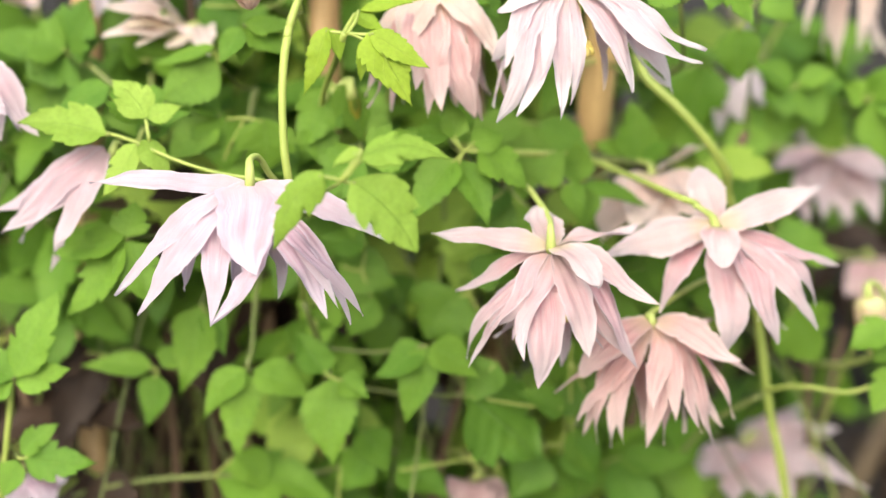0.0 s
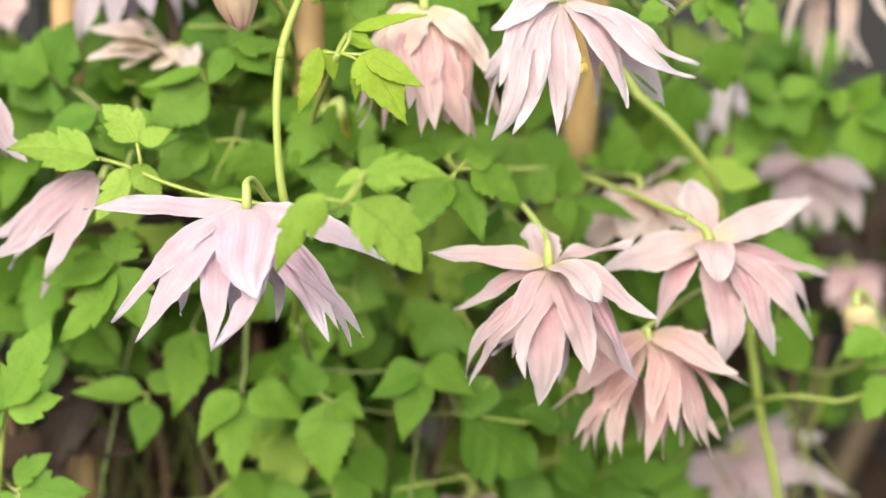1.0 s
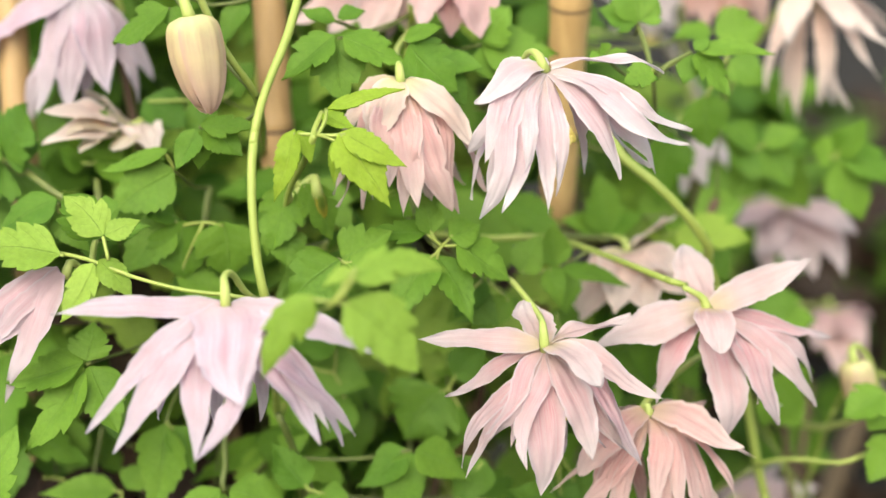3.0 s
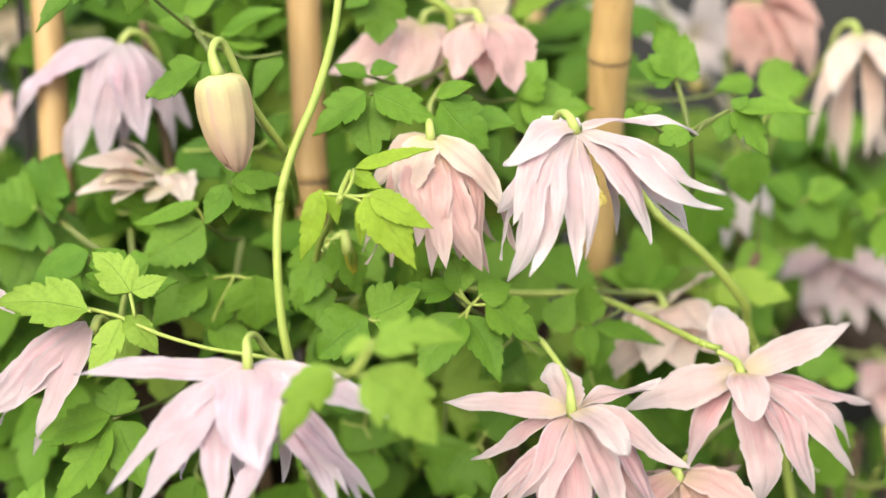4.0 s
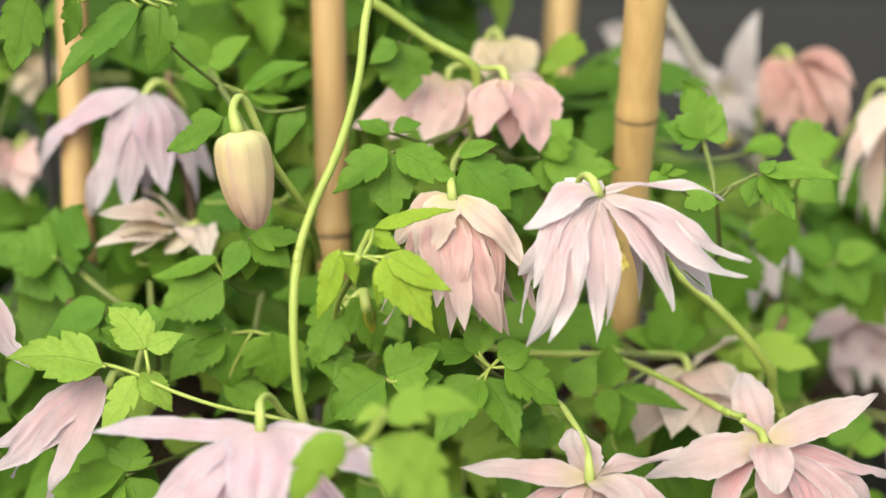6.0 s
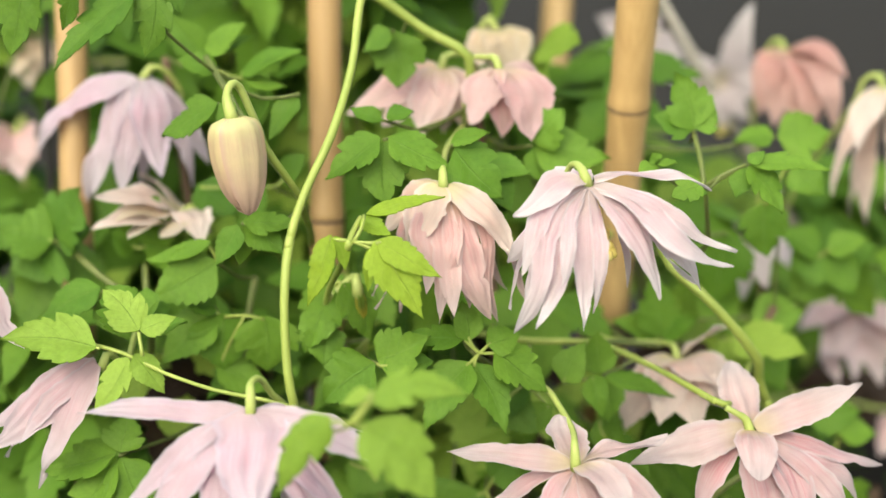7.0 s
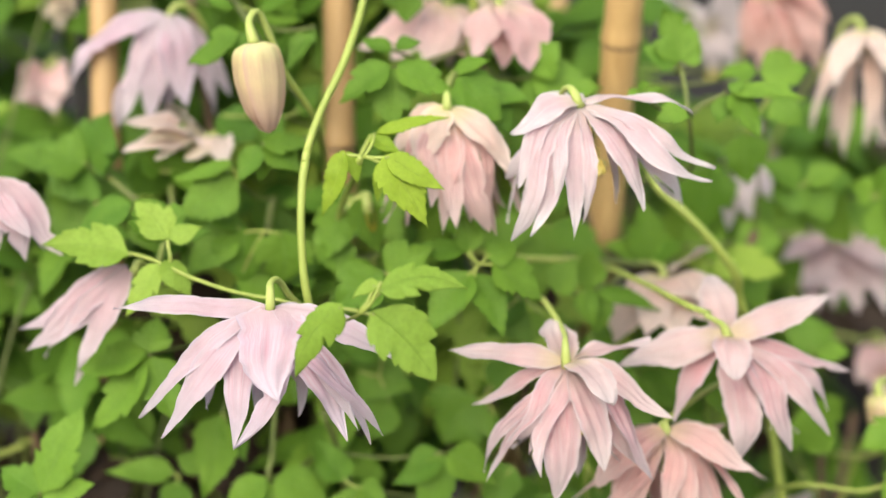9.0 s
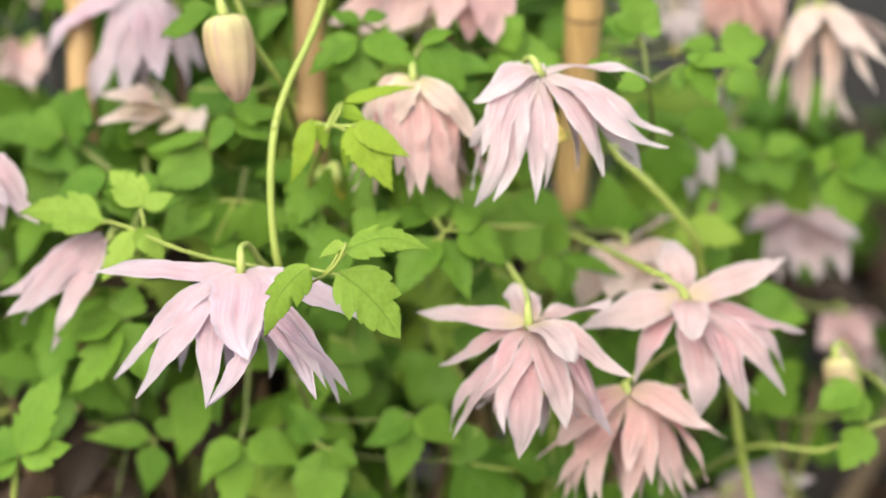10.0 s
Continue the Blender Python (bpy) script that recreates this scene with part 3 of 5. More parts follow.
# ---- green stems ----
stem([(-17.8, 40.0, 406.1), (-19.8, 36.0, 397.1), (-21.0, 28.0, 383.4), (-24.8, 18.0, 369.0), (-29.8, 10.0, 357.5), (-32.6, 4.0, 347.3), (-33.4, 0.0, 334.5), (-32.6, -2.0, 320.0), (-31.2, -2.0, 311.9), (-30.6, 10.0, 299.3), (-33.0, 40.0, 272.5), (-32.3, 57.7, 268.5), (-31.7, 75.5, 272.6)], 1.15)
stem([(-26.4, 60.0, 404.8), (-15.5, 64.0, 397.9), (-5.6, 66.0, 390.9), (5.6, 66.0, 384.3), (5.4, 70.0, 375.0), (5.0, 74.0, 365.1), (3.2, 80.0, 348.5), (10.2, 80.7, 347.1)], 1.5)
stem([(54.0, 52.0, 340.3), (56.4, 46.0, 334.4), (63.7, 42.0, 328.3), (71.9, 42.0, 319.8), (79.1, 46.0, 310.2), (80.2, 50.0, 304.5), (87.0, 53.0, 287.9), (92.7, 56.0, 265.8), (97.8, 56.0, 240.6), (102.6, 56.0, 223.3), (109.7, 60.0, 192.8), (117.7, 70.0, 153.3), (106.9, 85.1, 149.8), (96.2, 100.2, 154.4)], 1.5)
stem([(7.9, 60.0, 313.1), (22.4, 56.0, 312.3), (36.8, 56.0, 312.2), (43.8, 54.0, 310.9), (54.8, 40.0, 308.8), (61.4, 28.0, 307.6), (66.5, 21.0, 306.8), (75.6, 51.4, 300.2), (84.7, 81.9, 301.5)], 0.95)
stem([(36.8, 56.0, 312.2), (47.4, 60.0, 311.1), (56.7, 64.0, 309.2), (49.0, 79.2, 306.7), (41.4, 94.5, 312.2)], 0.85, "green clematis vine among the leaves, its shade painted in", STEM_SHADED)
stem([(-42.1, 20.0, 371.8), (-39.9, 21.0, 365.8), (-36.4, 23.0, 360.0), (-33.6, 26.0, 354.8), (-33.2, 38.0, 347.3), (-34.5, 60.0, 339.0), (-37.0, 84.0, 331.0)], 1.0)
stem([(-60.2, 58.0, 384.0), (-53.8, 46.0, 378.0), (-44.3, 34.0, 366.4), (-33.7, 27.0, 354.9), (-33.6, 26.0, 354.8)], 0.9, "green clematis vine among the leaves, its shade painted in", STEM_SHADED)
stem([(-79.0, 14.0, 321.0), (-71.4, 12.0, 319.5), (-61.7, 8.0, 316.3), (-49.7, 4.0, 313.7), (-40.4, 0.0, 313.3), (-32.2, -2.0, 312.2), (-31.2, -2.0, 311.9)], 0.55)
stem([(95.7, 56.0, 245.8), (100.0, 50.0, 249.7), (107.0, 46.0, 251.0), (115.0, 44.0, 250.5), (122.0, 44.0, 252.5), (130.3, 44.0, 258.1), (140.0, 48.0, 262.0), (131.0, 80.0, 262.0), (122.2, 110.0, 198.0)], 0.7)
stem([(95.7, 56.0, 245.5), (89.5, 60.0, 239.6), (81.4, 66.0, 230.9), (74.1, 70.0, 219.1), (68.5, 77.3, 215.4), (62.9, 84.6, 219.6)], 1.0, "green clematis vine among the leaves, its shade painted in", STEM_SHADED)
stem([(-107.5, 50.0, 207.1), (-94.8, 46.0, 212.7), (-78.0, 44.0, 217.6), (-55.2, 42.0, 220.7), (-33.9, 50.0, 218.5), (-8.7, 60.0, 222.4), (-19.9, 66.0, 218.7), (-31.2, 72.1, 223.0)], 0.9, "green clematis vine among the leaves, its shade painted in", STEM_SHADED)
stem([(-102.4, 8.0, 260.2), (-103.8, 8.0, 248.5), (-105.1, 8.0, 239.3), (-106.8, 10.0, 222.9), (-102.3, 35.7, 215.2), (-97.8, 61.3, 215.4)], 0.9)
stem([(-94.5, 56.0, 333.6), (-87.9, 52.0, 329.2), (-81.1, 50.0, 325.1), (-75.5, 50.0, 321.5), (-77.7, 60.0, 304.6), (-89.2, 68.2, 299.9), (-100.7, 76.4, 303.1)], 1.0, "green clematis vine among the leaves, its shade painted in", STEM_SHADED)
stem([(-77.9, 60.0, 330.3), (-76.8, 56.0, 323.7), (-74.9, 50.0, 319.3), (-75.8, 51.4, 319.1)], 1.0, "green clematis vine among the leaves, its shade painted in", STEM_SHADED)
stem([(-49.0, 60.0, 327.6), (-50.3, 58.0, 320.5), (-50.9, 56.0, 312.1), (-52.7, 60.0, 295.7), (-42.3, 68.6, 292.5), (-32.0, 77.2, 297.3)], 1.0, "green clematis vine among the leaves, its shade painted in", STEM_SHADED)
stem([(-47.9, 60.0, 282.1), (-47.1, 48.0, 275.4), (-46.7, 40.0, 268.0), (-46.0, 32.0, 260.9), (-46.3, 28.0, 256.5), (-38.9, 51.2, 252.3), (-31.5, 74.3, 256.0)], 0.9, "green clematis vine among the leaves, its shade painted in", STEM_SHADED)
stem([(-32.1, 30.0, 275.0), (-29.5, 34.0, 266.0), (-27.3, 38.0, 255.2), (-26.7, 44.0, 238.5), (-29.0, 58.6, 235.0), (-31.3, 73.2, 239.5)], 1.0, "green clematis vine among the leaves, its shade painted in", STEM_SHADED)
stem([(61.6, 54.0, 367.2), (62.5, 48.0, 362.1), (62.5, 40.0, 356.3), (64.7, 46.0, 347.1), (66.4, 60.0, 336.0), (57.0, 75.2, 331.7), (47.5, 90.4, 335.5)], 0.7, "green clematis vine among the leaves, its shade painted in", STEM_SHADED)
stem([(71.5, 38.0, 360.7), (66.1, 38.0, 358.0), (63.3, 40.0, 355.6), (62.8, 40.9, 355.0)], 0.6, "green clematis vine among the leaves, its shade painted in", STEM_SHADED)
stem([(-11.1, -44.0, 328.5), (-12.6, -44.0, 324.7), (-14.6, -43.0, 322.0), (-18.2, -38.0, 318.8), (-23.7, -24.0, 314.0), (-30.5, -6.0, 312.7), (-31.4, -2.0, 313.1)], 0.42)
stem([(-19.5, 4.0, 347.4), (-22.3, 14.0, 340.4), (-27.1, 30.0, 330.2), (-30.2, 46.0, 314.9), (-31.2, 62.1, 310.4), (-32.2, 78.3, 313.9)], 0.9)
stem([(-17.8, 14.0, 351.3), (-19.4, 10.0, 348.2), (-19.7, 6.0, 347.1)], 0.8)
stem([(0.8, 60.0, 331.0), (4.7, 34.0, 319.8), (7.7, 26.0, 317.3), (10.4, 30.0, 314.0), (16.0, 34.0, 309.4), (14.6, 60.0, 306.8), (13.2, 86.0, 312.2)], 0.8, "green clematis vine among the leaves, its shade painted in", STEM_SHADED)
stem([(-120.0, 22.0, 334.6), (-128.0, 30.0, 316.2), (-136.5, 42.0, 289.6), (-147.5, 60.0, 249.9), (-135.9, 66.9, 246.0), (-124.3, 73.8, 250.0)], 1.1)

# ---- flowers ----
flower("pale", (-38.8, -14.0, 314.4), [(-90, -2, 35.0, 4.9, -50, 1, 0.03, -0.02), (75, -15, 32.9, 7.2, 41, 1, 0.05), (15, -49, 23.6, 14.9, 6, 3, 0.11, -0.05), (126, -20, 29.1, 6.3, 0, 1, 0.05), (-84, -42, 39.1, 5.0, -46, 1, 0.17), (-79, -48, 30.1, 3.4, -43, 0, 0.15), (-73, -51, 37.9, 7.3, -40, 1, 0.16), (-25, -64, 32.6, 7.1, -14, 1, 0.12, -0.06), (-23, -66, 32.2, 7.4, -13, 1, 0.13, 0.2), (59, -56, 34.6, 6.9, 32, 1, 0.12, 0.02), (76, -49, 38.0, 3.9, 42, 0, 0.17), (83, -47, 38.3, 3.4, 46, 0, 0.2), (69, -49, 33.6, 3.3, 38, 0, 0.15), (-136, -73, 28.9, 5.7, 0, 0, 0.1), (142, -69, 28.5, 6.2, 0, 0, 0.1), (-115, -53, 31.9, 5.2, 0, 0, 0.1), (122, -52, 30.5, 5.1, 0, 0, 0.1)],
       [(-38.8, -14.0, 318.7), (-39.2, -11.0, 319.8), (-38.4, -8.0, 320.1), (-37.4, -5.0, 318.4), (-36.1, -2.0, 314.8), (-33.7, 1.0, 311.6)], "pale pink double clematis flower nodding on a hooked stalk", 1, 0, 0.0)
flower("shell", (30.5, 0.0, 299.2), [(-94, 2, 27.3, 5.8, -50, 1, 0.05), (112, 5, 21.9, 5.9, 0, 1, 0.06), (-168, 22, 14.3, 8.5, 0, 2, 0.1, 0), (36, -22, 17.3, 8.0, 8, 2, 0.12, 0.06), (78, -28, 27.7, 5.8, 43, 1, 0.08), (-97, -25, 25.5, 3.1, -50, 0, 0.06), (-84, -52, 33.4, 4.4, -46, 0, 0.12), (-61, -45, 23.4, 4.3, -34, 0, 0.12), (-77, -58, 34.0, 4.4, -42, 0, 0.13), (-11, -70, 32.8, 8.8, -6, 0, 0.08), (-22, -60, 28.1, 4.1, -12, 0, 0.1, -0.05), (45, -62, 26.9, 7.0, 25, 0, 0.13, 0.02), (74, -57, 27.0, 1.5, 41, 0, 0.1, -0.08), (77, -51, 35.0, 6.1, 42, 0, 0.13, 0.02), (84, -52, 32.6, 3.4, 46, 0, 0.14), (-53, -64, 23.2, 3.1, -29, 0, 0.1), (-125, -61, 29.0, 4.3, 0, 0, 0.08), (156, -71, 33.8, 4.9, 0, 0, 0.08), (117, -52, 32.2, 4.3, 0, 0, 0.1)],
       [(30.1, 0.0, 303.7), (30.3, 9.0, 303.8), (28.1, 18.0, 306.1), (24.4, 27.0, 308.7), (16.0, 34.0, 309.4)], "soft pink double clematis flower with drooping pointed petals", 2, 12, 0.0, "pink")
flower("shell", (72.6, 20.0, 301.2), [(-82, -14, 28.2, 8.7, -45, 1, 0.07), (95, 25, 27.3, 7.8, 50, 1, 0.03, -0.03), (-169, 51, 17.8, 9.0, 0, 2, 0.08, 0), (-3, -26, 15.6, 9.1, 0, 2, 0.14, 0), (-60, -51, 25.5, 6.3, -33, 0, 0.1), (16, -71, 31.3, 9.0, 9, 0, 0.1), (65, -55, 32.4, 6.9, 36, 0, 0.12, 0.02), (81, -41, 35.9, 5.2, 45, 0, 0.12), (90, -33, 33.2, 4.8, 50, 0, 0.12), (100, -15, 34.9, 4.1, 50, 0, 0.06), (-115, -61, 24.6, 4.5, 0, 0, 0.08), (50, -55, 24.9, 4.0, 28, 0, 0.12), (113, -55, 36.4, 5.1, 0, 0, 0.1), (143, -67, 31.7, 5.1, 0, 0, 0.08)],
       [(71.5, 20.0, 303.3), (69.4, 19.5, 304.9), (66.4, 19.0, 306.6)], "open pink double clematis flower showing its cream centre from above", 3, 0, 0.0, "pink")
flower("salmon", (57.4, 14.0, 277.8), [(70, -23, 22.5, 8.2, 38, 1, 0.1), (-68, -34, 22.3, 7.6, -37, 2, 0.12), (127, -12, 20.3, 4.0, 0, 1, 0.04), (-151, -19, 14.5, 5.3, 0, 1, 0.05), (-92, -39, 30.6, 1.7, -50, 0, 0.06), (-84, -54, 32.5, 3.4, -46, 0, 0.1), (-94, -63, 34.2, 3.0, -50, 0, 0.1), (-70, -64, 33.2, 4.1, -38, 0, 0.1), (-58, -70, 32.8, 3.8, -32, 0, 0.08), (-41, -70, 30.8, 3.8, -23, 0, 0.08), (-5, -75, 31.1, 4.9, -3, 0, 0.06), (20, -78, 29.9, 4.1, 11, 0, 0.06), (-1, -54, 22.1, 5.2, -1, 0, 0.08), (30, -62, 24.7, 4.4, 16, 0, 0.1), (53, -62, 29.1, 4.9, 29, 0, 0.12), (76, -62, 35.6, 4.6, 42, 0, 0.12), (90, -58, 31.8, 3.3, 50, 0, 0.12), (82, -45, 31.9, 2.6, 45, 0, 0.12), (99, -28, 29.9, 2.2, 50, 0, 0.05), (-119, -63, 27.2, 4.4, 0, 0, 0.08), (-179, -76, 32.0, 4.4, 0, 0, 0.08), (124, -65, 34.0, 4.5, 0, 0, 0.08)],
       [(57.0, 14.0, 278.9), (57.1, 17.0, 278.7), (72.9, 35.4, 283.1), (88.6, 53.9, 281.6)], "salmon pink double clematis flower with many narrow petals", 4, 0, 0.0)
flower("blush", (32.6, 12.0, 360.7), [(94, 0, 26.4, 3.8, 8, 1, 0.05, 0), (-72, -27, 18.2, 6.4, -40, 1, 0.16), (-153, -3, 13.5, 7.3, 0, 1, 0.05), (-64, -51, 25.5, 4.9, -35, 0, 0.2), (-103, -46, 25.9, 4.5, -50, 0, 0.14), (-61, -60, 36.7, 5.1, -34, 0, 0.17), (-46, -65, 34.4, 5.3, -25, 0, 0.13), (-8, -72, 32.7, 4.7, -4, 0, 0.1), (7, -70, 28.6, 3.2, 4, 0, 0.1, 0.05), (57, -52, 29.8, 7.0, 31, 0, 0.12, 0.03), (79, -29, 36.2, 6.4, 43, 0, 0.12), (86, -26, 35.5, 4.3, 47, 0, 0.13), (111, -47, 36.9, 6.2, 0, 0, 0.1), (106, -41, 38.4, 5.4, 50, 0, 0.1), (137, -57, 30.0, 3.2, 0, 0, 0.08), (-161, -67, 29.7, 4.2, 0, 0, 0.08), (-112, -59, 35.2, 4.4, 0, 0, 0.12), (-99, -67, 32.1, 3.9, -50, 0, 0.12), (-29, -59, 24.7, 3.7, -16, 0, 0.13)],
       [(31.1, 12.0, 362.9), (29.7, 15.0, 363.7), (28.6, 18.0, 362.3), (28.2, 21.0, 358.7), (30.0, 40.0, 348.0), (40.0, 72.0, 336.0), (47.5, 90.4, 335.5)], "pale pink double clematis flower with creamy stamens, pointed petals spread wide", 5, 26, 0.0)
flower("cream", (0.4, 26.0, 357.1), [(-49, -57, 16.8, 9.4, -27, 1, 0.11), (75, -48, 23.4, 7.3, 41, 1, 0.13, 0.03), (-107, -42, 17.8, 6.9, -50, 1, 0.11), (148, -39, 15.1, 7.5, 0, 1, 0.15), (14, -68, 30.2, 6.3, 8, 0, 0.1), (-2, -75, 31.1, 5.0, -1, 0, 0.12), (58, -65, 32.0, 8.0, 32, 0, 0.14), (81, -68, 33.6, 3.0, 45, 0, 0.15), (99, -56, 32.8, 3.7, 50, 0, 0.17), (126, -61, 32.0, 2.7, 0, 0, 0.12), (-101, -59, 31.0, 2.3, -50, 0, 0.15), (-94, -66, 32.5, 2.4, -50, 0, 0.15), (-79, -71, 30.9, 2.4, -43, 0, 0.14), (-21, -67, 24.9, 5.9, -12, 0, 0.12), (49, -71, 28.2, 6.0, 27, 0, 0.14), (-135, -74, 30.2, 3.7, 0, 0, 0.1), (147, -73, 32.0, 4.2, 0, 0, 0.1)],
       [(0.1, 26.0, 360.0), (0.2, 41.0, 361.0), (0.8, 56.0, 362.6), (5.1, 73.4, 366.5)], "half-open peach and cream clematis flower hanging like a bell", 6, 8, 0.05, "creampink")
flower("mauve", (-83.2, 84.0, 376.7), [(-90, -33, 35.5, 8.9, -40, 1, 0.14, 0), (-76, -64, 36.6, 4.7, -42, 0, 0.1), (-58, -68, 34.4, 7.0, -32, 1, 0.09), (-21, -73, 32.5, 8.3, -12, 1, 0.08), (36, -67, 28.5, 9.7, 20, 1, 0.08), (78, -63, 31.8, 5.0, 43, 0, 0.1), (100, -54, 29.3, 7.9, 50, 1, 0.1), (-153, -81, 28.8, 5.2, 0, 0, 0.08)],
       [(-80.1, 84.0, 379.7), (-76.2, 87.0, 378.0), (-73.2, 90.0, 371.7), (-76.7, 93.7, 370.4)], "pale mauve-pink clematis flower with long hanging petals", 7, 0, 0.0)
flower("salmonpale", (13.7, 64.0, 381.5), [(37, -61, 21.0, 14.3, 10, 1, 0.14, 0.12), (-47, -63, 16.4, 11.8, -10, 1, 0.12, -0.05), (113, -43, 17.7, 11.9, 30, 1, 0.18, 0), (11, -80, 17.4, 9.0, 6, 1, 0.1), (148, -57, 19.4, 9.3, 0, 1, 0.1)],
       [(12.5, 64.0, 384.0), (10.2, 67.0, 384.1), (6.3, 70.0, 384.0), (5.5, 66.6, 383.0)], "closed pale pink clematis flower hanging like a bell", 8, 0, 0.01)
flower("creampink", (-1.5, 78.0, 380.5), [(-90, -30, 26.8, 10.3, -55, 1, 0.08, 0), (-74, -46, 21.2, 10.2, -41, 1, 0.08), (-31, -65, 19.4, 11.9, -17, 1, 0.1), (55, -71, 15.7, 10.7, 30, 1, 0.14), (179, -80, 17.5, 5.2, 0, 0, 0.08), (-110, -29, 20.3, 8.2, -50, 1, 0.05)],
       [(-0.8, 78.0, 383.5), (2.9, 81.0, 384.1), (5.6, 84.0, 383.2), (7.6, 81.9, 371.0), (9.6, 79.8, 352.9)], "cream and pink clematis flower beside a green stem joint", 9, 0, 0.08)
flower("straw", (13.7, 112.0, 389.6), [(43, -56, 14.3, 10.0, 14, 1), (-42, -58, 14.0, 10.0, -13, 1), (10, -66, 14.7, 10.0, 3, 1), (-165, -73, 13.0, 9.0, 3, 1), (75, -50, 13.5, 8.0, 30, 1)],
       [(11.2, 112.0, 392.8), (8.1, 115.0, 387.9), (11.8, 152.9, 387.9), (15.6, 190.8, 382.0)], "small pale clematis flower behind the bell flower", 10, 0, 0.16)
flower("cream", (-70.7, 72.0, 342.8), [(-42, 13, 26.0, 9.0, -30, 1), (-43, -3, 26.0, 9.0, -26, 1), (-130, 25, 19.0, 8.0, 30, 1), (30, -17, 18.0, 10.0, 6, 1), (-26, -7, 22.0, 8.0, -16, 0), (165, -21, 18.0, 9.0, -5, 0), (-6, -14, 17.0, 9.0, -6, 0), (-33, 8, 22.0, 8.0, -28, 0)],
       [(-67.7, 72.0, 343.6), (-65.3, 75.0, 340.8), (-63.8, 78.0, 335.7), (-71.5, 91.7, 335.5)], "peach-yellow clematis flower opening sideways", 11, 0, 0.0, "straw")
flower("salmondark", (104.5, 150.0, 382.8), [(46, -22, 22.9, 10.0, 24, 1), (37, -47, 31.0, 11.0, 16, 1), (16, -58, 28.8, 12.0, 8, 1), (-22, -64, 26.2, 11.0, -2, 1), (-47, -60, 23.2, 10.0, -10, 1), (114, -59, 28.0, 9.0, -8, 0), (-2, -54, 25.9, 9.0, 3, 0)],
       [(102.3, 150.0, 385.4), (99.9, 153.0, 383.5), (98.4, 156.0, 373.6), (96.9, 159.0, 361.7), (100.2, 161.3, 341.8), (103.5, 163.6, 316.0)], "dusky salmon clematis bell on a hooked green stalk", 12, 0, 0.14)
flower("white", (88.4, 180.0, 370.4), [(45, 65, 29.0, 9.0, -59, 1), (-82, 8, 17.7, 8.0, -90, 1), (59, -4, 18.6, 9.0, 86, 1), (47, -45, 17.2, 8.5, 64, 1), (-70, -50, 16.7, 8.0, -65, 1), (20, -65, 16.0, 6.5, 31, 0), (-129, 51, 14.8, 7.0, 115, 0), (62, 30, 18.0, 6.5, 40, 0)],
       [(90.6, 180.0, 364.7), (91.5, 183.0, 354.9), (53.2, 185.2, 359.8), (14.9, 187.5, 358.7)], "whitish clematis flower open towards the light, yellow stamens showing", 13, 22, 0.0)
flower("white", (64.4, 195.0, 384.6), [(58, -35, 21.5, 11.0, 74, 1), (41, -61, 16.1, 11.0, 51, 1), (-113, 24, 15.7, 10.0, -83, 1), (-69, -51, 14.7, 11.0, -67, 1), (153, 75, 15.8, 10.0, -159, 1)],
       [(66.2, 195.0, 388.4), (68.9, 198.0, 376.8), (55.0, 196.8, 199.6), (41.1, 195.7, 16.4)], "pale clematis flower behind a bamboo cane", 14, 0, 0.0)
flower("cream", (127.4, 120.0, 373.4), [(-53, -52, 36.0, 6.5, -11, 1), (-44, -82, 40.4, 5.0, -9, 0), (-79, -77, 38.1, 5.0, -23, 0), (1, -71, 36.0, 5.8, 5, 0), (49, -73, 38.2, 5.0, 24, 0), (98, -74, 36.0, 5.0, -11, 0), (23, -43, 40.0, 5.8, 12, 0), (30, -33, 38.0, 5.8, 16, 1), (98, -29, 36.0, 5.8, -11, 0), (11, -31, 30.0, 7.2, 9, 1), (-31, -37, 28.0, 8.6, -4, 1)],
       [(125.5, 120.0, 376.8), (122.1, 123.0, 375.2), (119.7, 126.0, 366.6), (111.6, 144.8, 344.3), (103.5, 163.6, 316.0)], "cream-pink clematis flower with long narrow hanging petals", 15, 0, 0.0)
# cream petals here also offset the shade of the leaves around
flower("cream", (61.9, 66.0, 305.6), [(120, 21, 18.0, 9.0, -30, 1), (-64, -49, 24.0, 12.0, -16, 1), (-21, -33, 22.0, 12.0, -3, 1), (7, -36, 24.0, 12.0, 4, 1), (34, -25, 24.0, 12.0, 13, 1), (21, -9, 20.0, 14.0, 10, 1), (166, -58, 20.0, 10.0, -1, 0)],
       [(61.2, 66.0, 307.8), (60.1, 69.0, 308.5), (56.7, 72.0, 308.0), (44.9, 75.0, 307.7), (39.5, 94.1, 306.4)], "cream-pink clematis flower half hidden behind another bloom", 16, 0, 0.0)
# paler shell petals brighten this flower against the shade it hangs in
flower("shell", (131.8, 150.0, 300.3), [(23, -9, 33.0, 11.0, 14, 1), (19, -28, 34.0, 11.0, 10, 1), (-54, -12, 28.0, 11.0, -13, 1), (-38, -29, 30.0, 11.0, -6, 1), (5, -39, 30.0, 12.0, 5, 1), (-13, -37, 28.0, 11.0, 1, 0), (125, -41, 30.0, 10.0, -7, 0), (-26, -39, 30.0, 10.0, -3, 0)],
       [(131.7, 150.0, 304.2), (136.6, 153.0, 304.4), (141.8, 156.0, 296.9), (122.8, 160.5, 299.8), (103.8, 165.0, 296.7)], "dusky pink clematis flower deep in the plant", 17, 0, 0.0)
